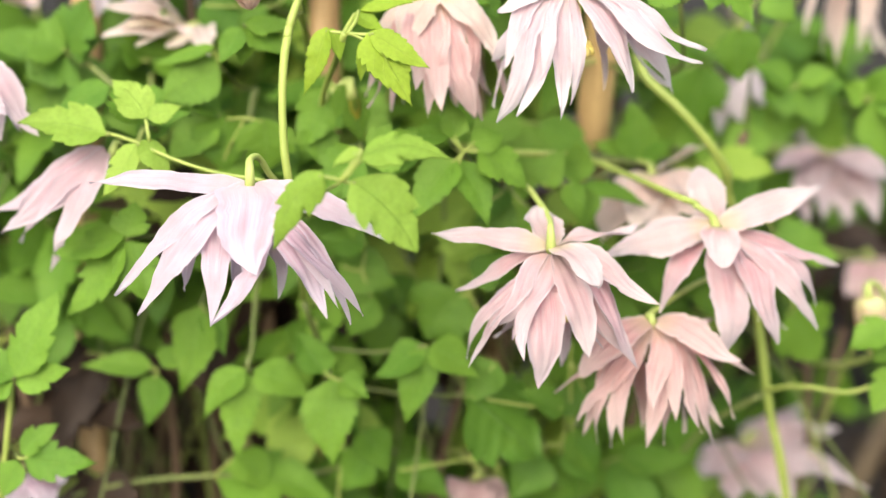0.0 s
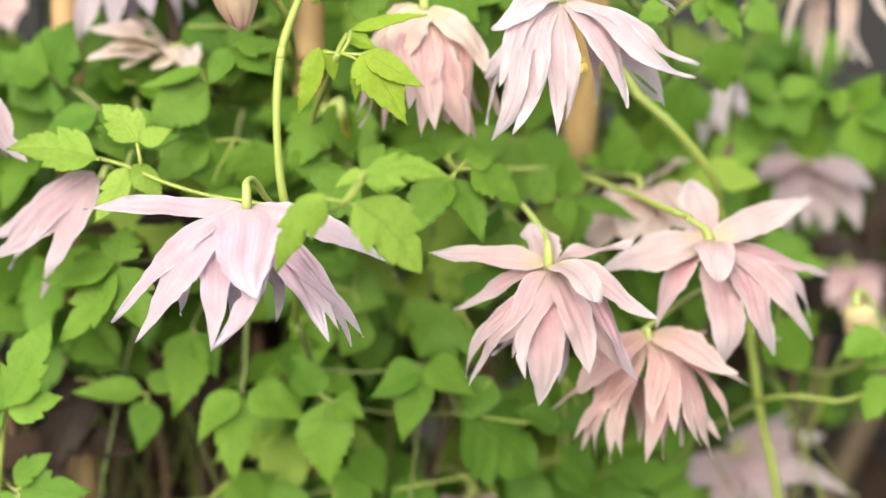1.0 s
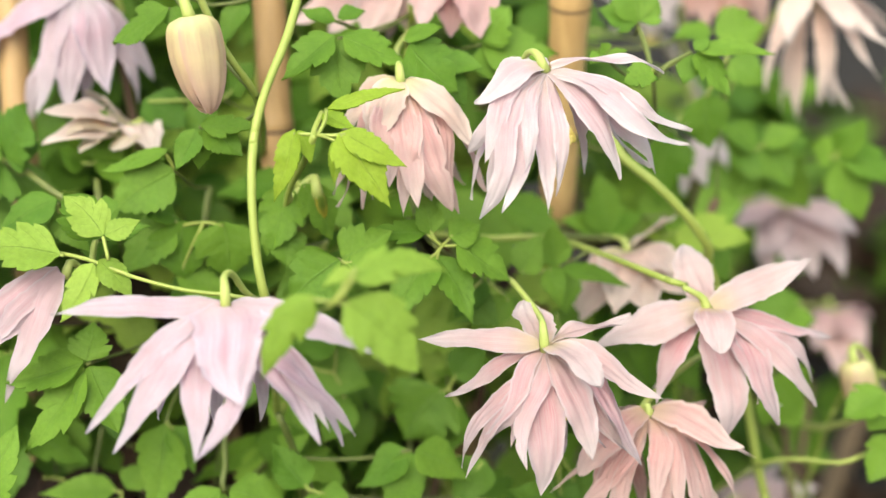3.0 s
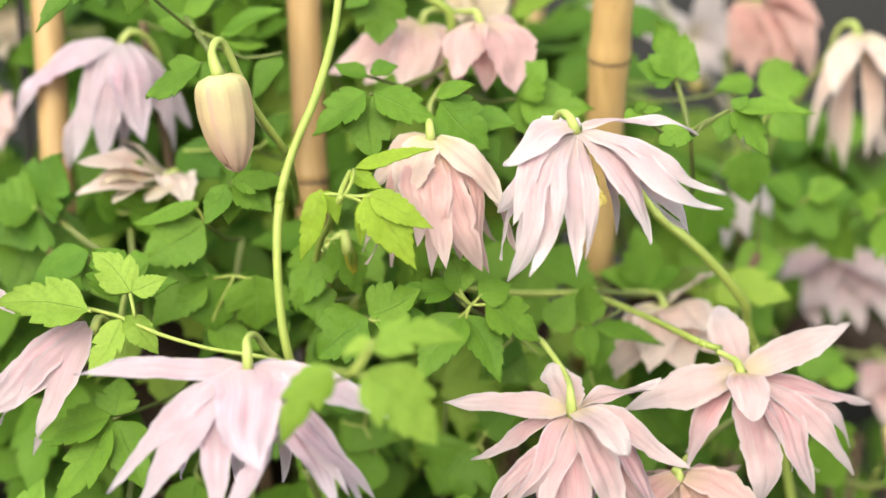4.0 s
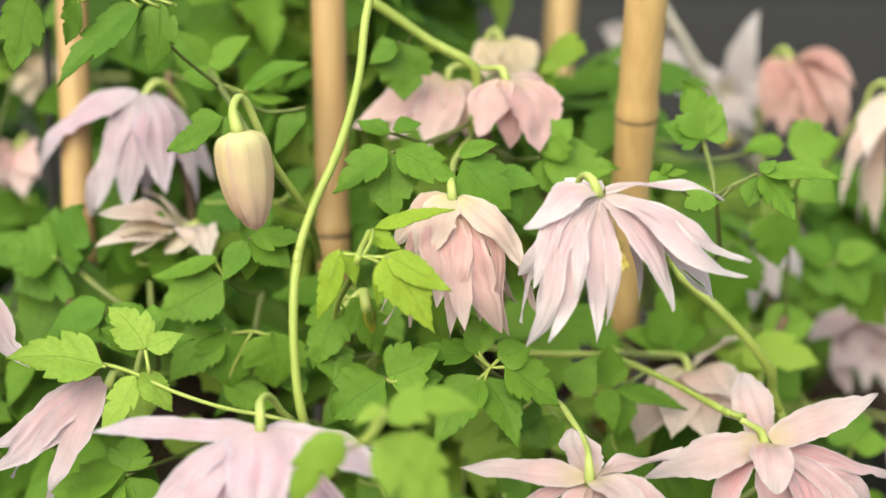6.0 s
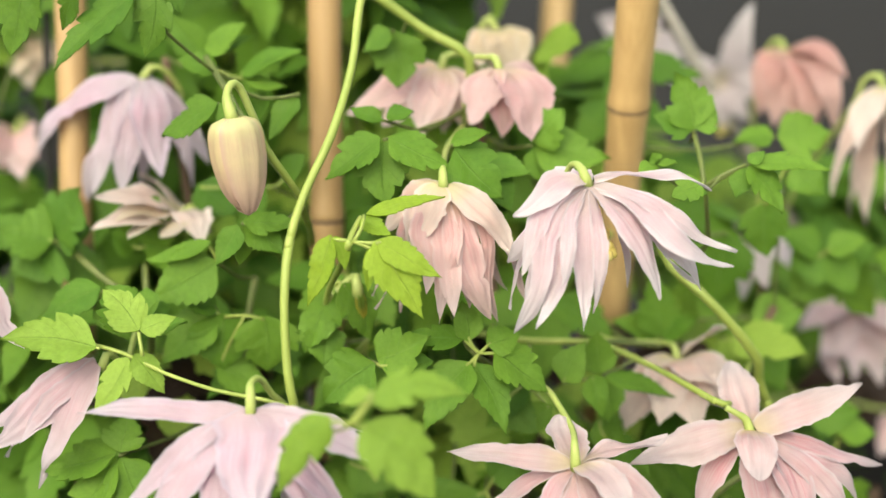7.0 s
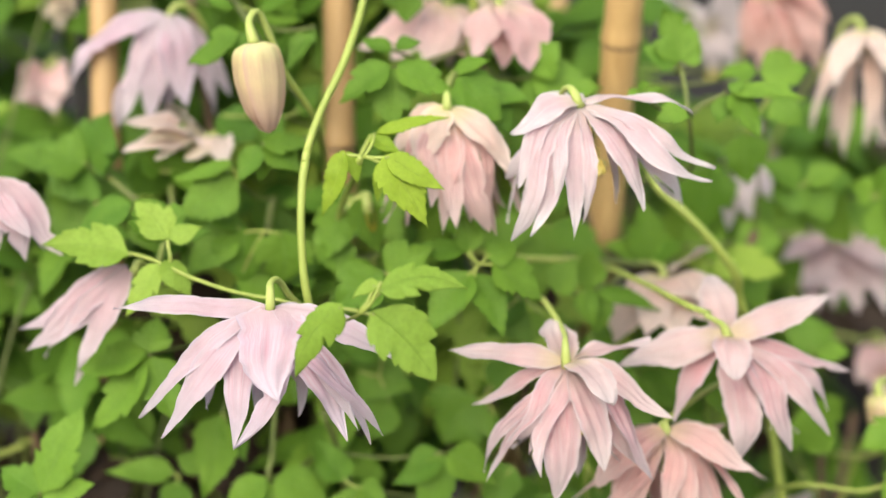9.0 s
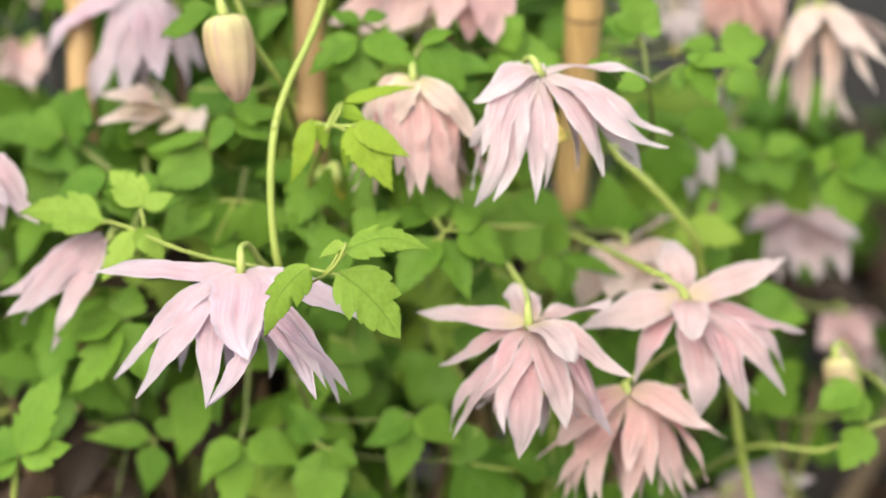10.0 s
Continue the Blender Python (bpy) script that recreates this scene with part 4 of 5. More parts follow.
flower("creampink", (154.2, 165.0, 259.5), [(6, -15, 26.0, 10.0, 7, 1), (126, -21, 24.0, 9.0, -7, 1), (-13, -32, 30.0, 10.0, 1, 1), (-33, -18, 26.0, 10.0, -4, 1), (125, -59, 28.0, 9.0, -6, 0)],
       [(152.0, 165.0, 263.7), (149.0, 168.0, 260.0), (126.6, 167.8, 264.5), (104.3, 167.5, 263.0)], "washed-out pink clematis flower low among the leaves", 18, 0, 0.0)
# shell instead of creampink, lightened because the spot is shaded
flower("shell", (103.3, 112.0, 209.0), [(-38, -12, 30.0, 12.0, -6, 1), (-15, -22, 30.0, 12.0, -0, 1), (15, -15, 35.0, 12.0, 7, 1), (68, -13, 40.0, 12.0, 25, 1), (103, 4, 32.0, 10.8, 30, 1), (130, 12, 30.0, 9.6, -16, 1), (150, 4, 24.0, 9.6, -6, 0), (40, 0, 32.0, 10.8, 19, 0), (3, -15, 28.0, 10.8, 4, 0)],
       [(104.6, 112.0, 212.6), (108.5, 115.0, 210.0), (116.4, 118.0, 200.1), (127.2, 121.0, 191.2), (133.1, 138.2, 190.7)], "large pink clematis flower low on the plant, seen from above", 19, 0, 0.0)
flower("rose", (-78.1, 16.0, 316.1), [(-92, -32, 31.7, 6.5, -66, 1, 0.05, 0), (-81, -38, 33.3, 8.0, -62, 1, 0.05, 0), (-101, -44, 35.6, 7.1, -60, 1, 0.05, 0), (-61, -59, 27.9, 8.1, -40, 1, 0.06, 0.03), (-106, -65, 34.7, 2.4, -50, 0, 0.05), (-73, -46, 25.0, 6.3, -55, 1, 0.05, 0)],
       [(-76.9, 16.0, 318.1), (-75.8, 19.0, 316.8), (-74.0, 22.0, 313.8), (-75.1, 37.4, 318.2), (-76.1, 52.9, 316.7)], "mauve-pink clematis flower half hidden by a green leaf", 20, 0, 0.0)
flower("rose", (-115.8, 22.0, 337.5), [(80, -47, 26.4, 7.7, 44, 1, 0.1, 0.03), (111, -60, 22.2, 7.3, 0, 1, 0.08), (59, -59, 22.3, 7.9, 32, 1, 0.08), (18, -75, 19.9, 7.7, 10, 1, 0.08), (176, -63, 17.8, 5.5, 0, 0, 0.08), (58, -40, 19.5, 5.2, 32, 0, 0.1)],
       [(-116.3, 22.0, 340.4), (-119.6, 25.0, 339.9), (-122.5, 28.0, 335.0), (-121.2, 23.1, 331.9)], "pale pink clematis flower with two long petals", 21, 0, 0.0)
flower("straw", (-139.2, 170.0, 383.5), [(30, -33, 21.0, 9.0, 4, 1), (-4, -37, 21.0, 10.0, -6, 1), (14, -46, 22.0, 9.0, -1, 1), (-32, -25, 20.0, 8.0, -11, 1), (170, -25, 18.0, 9.0, -5, 1)],
       [(-138.1, 170.0, 387.2), (-136.2, 173.0, 386.2), (-135.7, 176.0, 375.8), (-60.2, 182.6, 376.1), (15.3, 189.1, 370.4)], "peach-yellow clematis flower in the back of the plant", 22, 0, 0.0)
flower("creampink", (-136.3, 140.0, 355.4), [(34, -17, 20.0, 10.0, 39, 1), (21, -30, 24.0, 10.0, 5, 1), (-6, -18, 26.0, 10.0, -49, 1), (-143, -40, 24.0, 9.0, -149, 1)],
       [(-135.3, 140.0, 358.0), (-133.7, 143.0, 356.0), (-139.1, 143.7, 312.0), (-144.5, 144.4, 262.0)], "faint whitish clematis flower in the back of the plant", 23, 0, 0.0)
# added flower shape that fills an unidentified pale patch here
flower("white", (91.3, 128.0, 330.5), [(-35, -30, 19.0, 9.0, -7, 1), (7, -39, 25.0, 9.0, 5, 1), (-13, -49, 26.0, 9.0, -0, 1), (119, -43, 19.0, 8.0, -8, 1), (40, -35, 22.0, 8.0, 14, 1)],
       [(90.2, 128.0, 333.0), (88.4, 131.0, 331.8), (96.0, 147.3, 326.9), (103.5, 163.6, 316.0)], "small whitish flower added for a pale patch between the leaves", 24, 0, 0.0)
flower("white", (-117.3, 110.0, 318.2), [(-4, -23, 12.0, 9.0, -6, 1), (31, -27, 14.0, 9.0, 4, 1), (12, -40, 14.0, 9.0, -1, 1)],
       [(-116.5, 110.0, 320.2), (-115.8, 113.0, 318.6), (-130.1, 128.7, 293.3), (-144.5, 144.4, 262.0)], "small whitish clematis flower half hidden by leaves", 25, 0, 0.0)
flower("mauve", (-108.8, 40.0, 220.2), [(46, 5, 16.0, 9.0, 10, 1), (32, -10, 20.0, 9.0, 3, 1), (0, -5, 20.0, 9.0, -5, 1), (-159, -57, 20.0, 9.0, 0, 1)],
       [(-109.5, 40.0, 222.7), (-113.0, 43.0, 219.7), (-105.7, 49.4, 207.9)], "mauve-pink clematis flower low on the plant", 26, 0, 0.0)
flower("salmonpale", (14.6, 60.0, 214.4), [(-18, -5, 20.0, 10.0, -4, 1), (4, -6, 24.0, 10.0, 1, 1), (24, -1, 22.0, 10.0, 7, 1), (156, -51, 22.0, 10.0, -4, 1)],
       [(15.4, 60.0, 216.9), (18.0, 63.0, 214.2), (11.5, 74.0, 216.7), (5.1, 85.1, 213.3)], "salmon pink clematis flower low among the leaves", 27, 0, 0.0)

bud((0, -7), (-45.8, 13.0, 373.4), 20.7, 12.3, [(-46.9, 13.0, 376.2), (-47.5, 15.0, 378.5), (-46.8, 17.0, 380.5), (-45.4, 19.0, 379.8), (-43.3, 21.0, 374.3), (-41.4, 23.0, 369.0), (-41.2, 20.4, 369.2)], "closed cream and tan clematis bud nodding on a hooked stalk", 1)
bud((0, -11), (124.0, 60.0, 273.5), 16.0, 9.0, [(123.2, 60.0, 276.0), (124.2, 62.0, 277.0), (126.6, 64.0, 276.5), (131.0, 66.0, 270.0), (133.0, 68.0, 258.0), (126.0, 84.0, 246.0), (121.5, 111.9, 238.0)], "yellow and pink clematis bud half covered by a leaf", 2)
bud((0, -7), (-20.2, 34.0, 329.3), 6.4, 3.2, [(-20.7, 34.0, 332.1), (-21.5, 36.0, 333.0), (-27.6, 32.3, 328.0)], "tiny green clematis bud with a yellow tip", 3, GREENBUD)

# ---- leaves ----
leaf("lime", (-18.6, 4.0, 347.6), [(4.8, 0.0, 0.4, 62, -50, 19.9, 12.1, -6, 4), (5.1, 0.0, 0.4, 78, -25, 16.1, 6.6, 10, 0), (4.3, 0.0, -0.7, -33, -77, 10.5, 3.6, 0, 0)], ((-17.0, 6.0, 350.4), (-16.8, 10.0, 352.4)), 1)
leaf("lime", (-18.8, 6.0, 347.3), [(-4.9, 0.0, 1.4, -64, -66, 16.6, 6.2, 10, 0), (-4.1, 0.0, 1.2, 53, -65, 8.0, 4.1, -8, 0)], ((-18.6, 4.0, 347.6),), 2)
leaf("lime", (-17.0, 12.0, 351.8), [(0.5, 0.0, 0.5, 97, 16, 18.1, 4.4, -10, 0), (-0.5, 0.0, -0.4, 60, -19, 8.5, 5.4, -10, 0)], (), 3)
leaf("mid", (-13.8, 32.0, 366.7), [(-0.0, 0.0, -0.5, 12, -75, 15.4, 13.6, 4, 1), (-1.0, 0.0, 0.5, -77, -31, 16.0, 11.8, 14, 1), (1.1, 0.0, 0.5, 79, -22, 16.5, 11.5, -12, 1)], ((-9.3, 50.0, 366.2), (3.8, 70.0, 369.2)), 4)
leaf("mid", (-14.7, 42.0, 370.2), [(0.0, 0.0, 0.0, -90, 24, 8.4, 5.4, 10, 0), (0.7, 0.0, 0.8, 90, 12, 6.9, 5.4, -8, 0)], ((-4.4, 60.9, 366.0), (5.2, 71.7, 370.8)), 5)
leaf("mid", (2.2, 34.0, 365.3), [(0.5, -1.0, -0.7, 76, -40, 16.3, 14.2, -1, 1), (-0.5, 1.3, 0.4, 58, 16, 11.4, 4.5, 15, 0)], ((3.7, 57.4, 363.6), (5.1, 72.9, 367.9)), 6)
leaf("mid", (10.0, 40.0, 360.0), [(0.5, 0.1, -0.6, 62, -56, 12.1, 8.4, -8, 0), (0.0, 1.2, 0.1, 73, -6, 11.2, 7.8, 3, 0)], ((7.4, 61.4, 358.4), (4.7, 74.9, 362.7)), 7)
leaf("mid", (21.9, 58.0, 362.5), [(0.6, 1.1, 0.2, 75, -5, 19.6, 13.9, 14, 1), (-0.0, 0.0, 0.8, 73, 53, 11.6, 12.7, -3, 1), (0.6, 0.3, -0.6, 39, -64, 9.8, 7.5, -3, 0)], ((15.2, 72.0, 360.5), (8.5, 77.9, 364.5)), 8)
leaf("mid", (61.6, 52.0, 367.4), [(-0.0, 0.0, 0.3, -111, 69, 15.2, 11.9, -8, 1), (-0.4, 0.0, 0.3, -90, 20, 10.5, 8.7, -18, 1), (0.5, 0.0, 0.3, 90, 47, 6.9, 8.8, 10, 1)], ((61.5, 56.6, 363.9), (61.8, 53.1, 366.4)), 9)
leaf("mid", (71.9, 38.0, 361.0), [(0.9, 0.0, 0.3, 84, -1, 19.5, 6.1, -10, 1), (0.7, 0.0, -0.5, 64, -48, 13.8, 8.8, -8, 1), (-0.4, 0.0, -0.5, -44, -69, 7.8, 6.5, 0, 0), (0.6, 0.0, 0.5, 90, 35, 4.7, 3.6, 0, 0)], ((66.1, 38.0, 357.3), (64.1, 40.0, 355.2)), 10)
leaf("mid", (60.0, 26.0, 358.3), [(-0.1, 0.7, -0.4, -69, -19, 8.2, 6.9, -7, 1), (0.0, 1.2, -1.5, -23, -26, 3.5, 3.5, -16, 0)], ((63.1, 36.0, 355.1), (66.1, 38.0, 358.0)), 11)
leaf("mid", (50.4, 36.0, 360.5), [(0.0, -0.8, 0.4, -49, -11, 5.9, 4.5, 11, 0), (-0.0, -0.8, 1.2, -67, 59, 2.5, 3.6, -7, 0), (0.6, -0.1, 0.8, 43, 11, 5.4, 3.9, -18, 0)], ((56.4, 42.0, 355.4), (62.5, 40.0, 356.3)), 12)
leaf("mid", (87.8, 80.0, 363.0), [(0.7, 0.6, -0.1, 88, 8, 14.2, 13.9, 16, 1), (-0.5, 0.7, 0.2, -90, -4, 10.7, 10.3, 18, 0)], ((67.9, 85.2, 358.6), (48.0, 82.3, 360.1)), 13)
leaf("mid", (89.4, 70.0, 357.3), [(0.8, -0.6, -0.6, 62, -37, 11.4, 10.0, 19, 0), (-5.7, 0.8, -10.5, 68, -82, 15.2, 13.7, -4, 1)], ((89.9, 80.1, 333.6), (90.3, 82.2, 316.0)), 14)
leaf("mid", (106.3, 96.0, 328.4), [(-0.6, 0.4, 0.7, -91, 27, 14.1, 13.5, 13, 0), (0.7, -0.9, 1.0, 78, 18, 11.9, 9.0, -2, 0), (0.9, -0.4, -0.7, 62, -52, 13.6, 11.3, 18, 0), (-1.0, -1.5, -0.5, -80, -18, 9.6, 15.1, -18, 0)], ((104.9, 133.8, 319.2), (103.5, 163.6, 316.0)), 15)
leaf("mid", (127.6, 92.0, 325.2), [(0.3, -1.0, -0.5, 69, -65, 19.5, 14.7, 11, 1), (1.2, -0.4, 0.3, 91, -11, 22.0, 15.8, -8, 1), (0.5, 1.4, 0.8, 44, 53, 13.5, 10.3, -3, 0), (-1.9, -1.3, 0.6, -71, 28, 8.4, 9.0, -18, 0)], ((115.5, 131.8, 317.6), (103.5, 163.6, 316.0)), 16)
leaf("mid", (109.5, 104.0, 324.2), [(1.1, -1.0, -0.6, 94, -46, 21.8, 16.5, 7, 1), (0.6, -1.4, 1.2, 77, 25, 13.4, 11.9, -0, 0), (-0.6, 1.5, -0.9, -63, -42, 15.1, 14.1, -15, 0)], ((106.5, 137.8, 317.1), (103.5, 163.6, 316.0)), 17)
leaf("mid", (59.6, 84.0, 306.1), [(0.0, 0.1, 0.3, -88, 83, 18.0, 13.1, 11, 1), (-0.4, 1.5, -0.4, -73, 26, 15.2, 8.3, -1, 0), (0.6, -0.3, 0.1, 70, 37, 11.7, 8.3, -19, 0)], ((53.2, 96.6, 301.4), (46.8, 101.2, 302.8)), 18)
leaf("mid", (85.4, 90.0, 311.0), [(0.2, -0.8, 0.2, 83, 9, 14.5, 13.3, 16, 0)], ((66.2, 98.3, 308.0), (47.0, 98.5, 311.0)), 19)
leaf("mid", (78.4, 92.0, 334.6), [(-0.1, 1.0, -0.8, -65, -84, 21.1, 17.8, -0, 1)], ((63.0, 95.2, 332.1), (47.5, 90.4, 335.5)), 20)
leaf("mid", (90.1, 88.0, 303.4), [(-1.7, -0.7, 0.2, 62, -54, 14.5, 12.6, -10, 0), (11.8, -0.8, -19.3, 79, 7, 15.2, 12.8, 15, 0)], ((68.5, 98.6, 300.1), (46.8, 101.2, 302.8)), 21)
leaf("mid", (9.1, 24.0, 317.6), [(-2.5, 0.0, -2.3, -53, -49, 20.4, 11.5, 6, 4), (-1.7, 0.0, -2.5, 48, -50, 18.7, 9.4, -8, 4), (3.5, 0.0, 0.6, 81, -34, 15.8, 12.2, -12, 1), (1.7, 0.0, 2.2, 110, 15, 8.9, 8.0, 10, 0), (-2.5, 0.0, 2.8, -136, 74, 10.0, 7.4, 10, 0), (-3.3, 0.0, 3.5, -98, 3, 14.2, 8.2, 12, 1)], ((6.3, 34.0, 318.4), (2.0, 60.0, 317.6)), 22)
leaf("mid", (-14.9, 22.0, 315.3), [(-0.4, -1.2, 0.3, -86, -36, 15.5, 14.2, -12, 1), (0.2, 1.1, 0.4, 75, 31, 13.8, 13.0, 16, 1), (1.6, -0.5, -0.5, 95, 6, 11.9, 9.1, 6, 0)], ((-22.1, 35.7, 314.3), (-29.3, 41.4, 319.3)), 24)
leaf("lime2", (-15.7, -42.0, 321.5), [(2.5, 0.0, 0.1, 82, -44, 20.2, 13.0, 6, 1, 0.06), (-3.7, 0.0, 1.5, -99, -53, 21.2, 8.5, 0, 3, -0.07), (3.9, 0.0, 4.5, 102, 5, 19.5, 7.7, 4, 3, 0.13), (4.1, 0.0, 6.2, -108, -28, 7.5, 3.7, 8, 0, -0.1)], (), 25)
leaf("lime2", (-78.1, 12.0, 320.9), [(0.0, 0.0, 0.1, -79, 9, 21.0, 13.7, 8, 1)], ((-77.2, 12.0, 320.8),), 26)
leaf("mid", (-70.9, 22.0, 321.9), [(0.3, -1.1, 0.8, -111, 51, 13.6, 15.8, 19, 1), (0.7, 0.5, 1.0, 77, 16, 11.7, 7.0, -18, 0)], ((-73.2, 40.0, 318.7), (-75.5, 50.0, 321.5)), 27)
leaf("mid", (-82.9, 36.0, 328.6), [(0.0, -1.0, 1.1, -86, -28, 17.6, 10.4, 5, 0), (-0.5, 0.7, -1.9, 73, -52, 12.8, 8.2, 17, 0)], ((-82.5, 47.1, 324.1), (-82.1, 50.3, 325.7)), 28)
leaf("mid", (-55.2, 40.0, 335.2), [(-0.1, -0.8, 0.2, -79, -29, 18.2, 14.5, -20, 0), (-1.0, -1.5, 5.0, -97, -12, 17.8, 6.3, 15, 0)], ((-52.1, 54.0, 328.4), (-49.0, 60.0, 327.6)), 29)
leaf("mid", (-55.7, 42.0, 321.5), [(-0.1, 0.9, 1.5, -64, 25, 13.2, 9.9, 11, 0), (-0.8, 1.1, -0.3, -69, -37, 18.1, 13.6, 2, 0)], ((-53.0, 53.9, 317.4), (-50.4, 57.7, 319.3)), 30)
leaf("mid", (-48.7, 40.0, 322.0), [(-5.2, 1.1, 0.2, -9, -86, 14.7, 16.7, -12, 1), (4.6, 0.5, -0.1, 50, -87, 14.8, 16.2, -7, 1), (-7.7, 0.8, -13.2, 88, -22, 15.0, 9.7, -1, 0)], ((-49.5, 52.9, 317.7), (-50.4, 57.7, 319.3)), 31)
leaf("mid", (-47.3, 30.0, 346.8), [(0.3, 0.1, 0.3, 90, -1, 13.0, 9.2, -19, 1), (-0.9, 0.3, -0.6, -44, -49, 10.8, 6.7, -0, 0), (-0.3, 0.3, -0.9, -74, -87, 9.5, 6.1, -14, 0), (0.7, 0.8, -0.7, 69, -28, 11.5, 8.6, 1, 0)], ((-40.0, 34.1, 345.8), (-32.6, 30.3, 350.7)), 32)
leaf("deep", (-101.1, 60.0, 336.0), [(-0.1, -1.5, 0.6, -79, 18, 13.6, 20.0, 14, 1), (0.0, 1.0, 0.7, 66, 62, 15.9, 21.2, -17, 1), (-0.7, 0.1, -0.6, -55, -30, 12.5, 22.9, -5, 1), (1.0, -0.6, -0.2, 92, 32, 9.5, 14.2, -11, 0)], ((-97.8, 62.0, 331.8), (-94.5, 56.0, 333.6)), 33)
leaf("mid", (-80.6, 66.0, 333.8), [(0.4, -0.0, 1.2, 69, 67, 14.0, 17.5, 19, 1), (1.2, -1.2, 0.2, 88, 4, 18.9, 16.3, -15, 1), (-1.2, 1.2, -0.5, -67, 38, 8.0, 9.6, 0, 0)], ((-76.1, 82.9, 331.7), (-71.5, 91.7, 335.5)), 34)
leaf("deep", (-36.0, 52.0, 375.5), [(-0.4, 1.1, -0.5, -66, -50, 13.3, 7.3, 11, 0)], ((-45.4, 53.9, 374.2), (-54.7, 47.7, 378.8)), 35)
leaf("mid", (-54.0, 40.0, 374.1), [(-0.0, -1.3, 0.1, -87, -25, 15.7, 12.4, 15, 1), (0.9, -0.6, 0.3, 37, -55, 7.0, 6.2, 13, 0)], ((-52.5, 45.3, 371.4), (-51.1, 42.6, 374.7)), 36)
leaf("mid", (-51.8, 62.0, 378.4), [(-0.8, 0.9, 1.1, 79, 23, 18.3, 7.9, -13, 0), (0.6, -1.0, -0.2, 97, -6, 10.8, 5.9, -14, 0), (-6.3, -0.5, 2.5, -81, 16, 10.1, 8.2, 2, 0)], ((-56.0, 64.0, 378.2), (-60.2, 58.0, 384.0)), 37)
leaf("mid", (-63.2, 68.0, 384.0), [(-0.4, 0.6, 0.3, -88, 54, 12.3, 9.3, -20, 0), (0.6, 0.1, 0.6, 74, 35, 14.2, 8.7, -1, 0), (0.6, -0.0, -0.6, 87, 23, 15.0, 6.7, -17, 0)], ((-70.9, 85.2, 380.0), (-78.5, 94.4, 382.0)), 38)
leaf("deep", (-72.2, 16.0, 404.5), [(-19.2, 0.0, -1.3, -90, -74, 17.6, 11.0, 0, 1), (5.6, 0.0, -3.6, -78, -40, 25.7, 11.3, 10, 1), (9.4, 0.0, -3.3, -57, -76, 15.2, 8.9, -5, 1), (-8.1, 0.0, -2.4, -126, -56, 12.2, 7.9, 0, 1), (12.8, 0.0, -3.0, 90, -70, 6.0, 5.1, 0, 0)], ((-65.2, 37.6, 390.7), (-56.6, 51.1, 380.5)), 39)
leaf("deep", (-13.9, 66.0, 390.9), [(0.2, 0.9, -0.3, 24, -78, 14.7, 14.1, 5, 1), (-0.8, -1.1, 0.3, -79, -42, 8.9, 8.2, 11, 0)], ((-11.9, 69.6, 389.4), (-9.9, 65.1, 393.9)), 40)
leaf("mid", (-25.0, 34.0, 332.3), [(-1.6, -0.4, -1.0, -77, -67, 18.0, 12.2, 6, 1), (1.2, -1.1, -0.3, 83, -61, 15.5, 10.9, -17, 1), (-3.7, 0.9, -11.7, 5, -59, 9.8, 10.4, -13, 0)], ((-26.1, 36.0, 328.2), (-27.1, 30.0, 330.2)), 41)
leaf("mid", (40.3, 46.0, 305.7), [(-0.6, 0.0, 0.9, -90, 84, 11.4, 9.3, 5, 0), (0.6, 0.0, 0.0, 96, -12, 19.5, 6.7, -14, 4), (0.0, 0.0, -0.9, 40, -77, 11.1, 9.2, 4, 4)], ((42.6, 53.0, 305.6), (45.4, 52.0, 310.6)), 42)
leaf("mid", (21.9, 42.0, 303.8), [(-0.2, 0.5, -0.7, -88, -41, 14.7, 10.8, -7, 1), (5.6, -1.4, -4.1, -81, -34, 13.5, 7.3, -19, 0)], ((22.1, 53.0, 305.1), (22.4, 56.0, 312.3)), 43)
leaf("deep", (41.4, 52.0, 288.6), [(-1.5, 1.0, 4.2, 88, -50, 11.6, 10.0, 12, 0), (1.6, 1.4, -2.0, 83, -40, 15.5, 10.0, -14, 0)], ((37.6, 76.5, 285.8), (33.9, 92.9, 288.9)), 44)
leaf("mid", (-45.9, 26.0, 257.6), [(-0.5, 0.0, -1.3, -14, -74, 23.1, 11.2, 4, 4), (-1.0, 0.0, -0.0, -76, -46, 18.2, 10.0, 12, 4), (1.3, 0.0, -0.3, 83, -17, 16.7, 11.9, -10, 4)], ((-46.1, 31.0, 253.8), (-46.3, 28.0, 256.5)), 45)
leaf("mid", (-24.1, 26.0, 256.3), [(0.0, 0.0, -0.9, 11, -72, 23.5, 15.0, 4, 4), (2.1, 0.0, -0.6, 76, -27, 9.5, 8.9, -10, 4), (-1.5, 0.0, 0.6, -126, 45, 14.6, 10.5, 12, 4)], ((-25.7, 36.4, 254.9), (-27.9, 36.9, 258.3)), 46)
leaf("mid", (0.6, 28.0, 265.0), [(-0.1, -0.3, -0.5, -55, -72, 21.5, 10.5, 4, 2), (-1.1, 1.2, -0.4, -77, -30, 15.8, 10.2, 8, 2), (1.1, -0.6, 0.2, 84, -30, 15.7, 12.1, -11, 2)], ((-14.0, 35.9, 260.2), (-28.6, 35.7, 261.3)), 47)
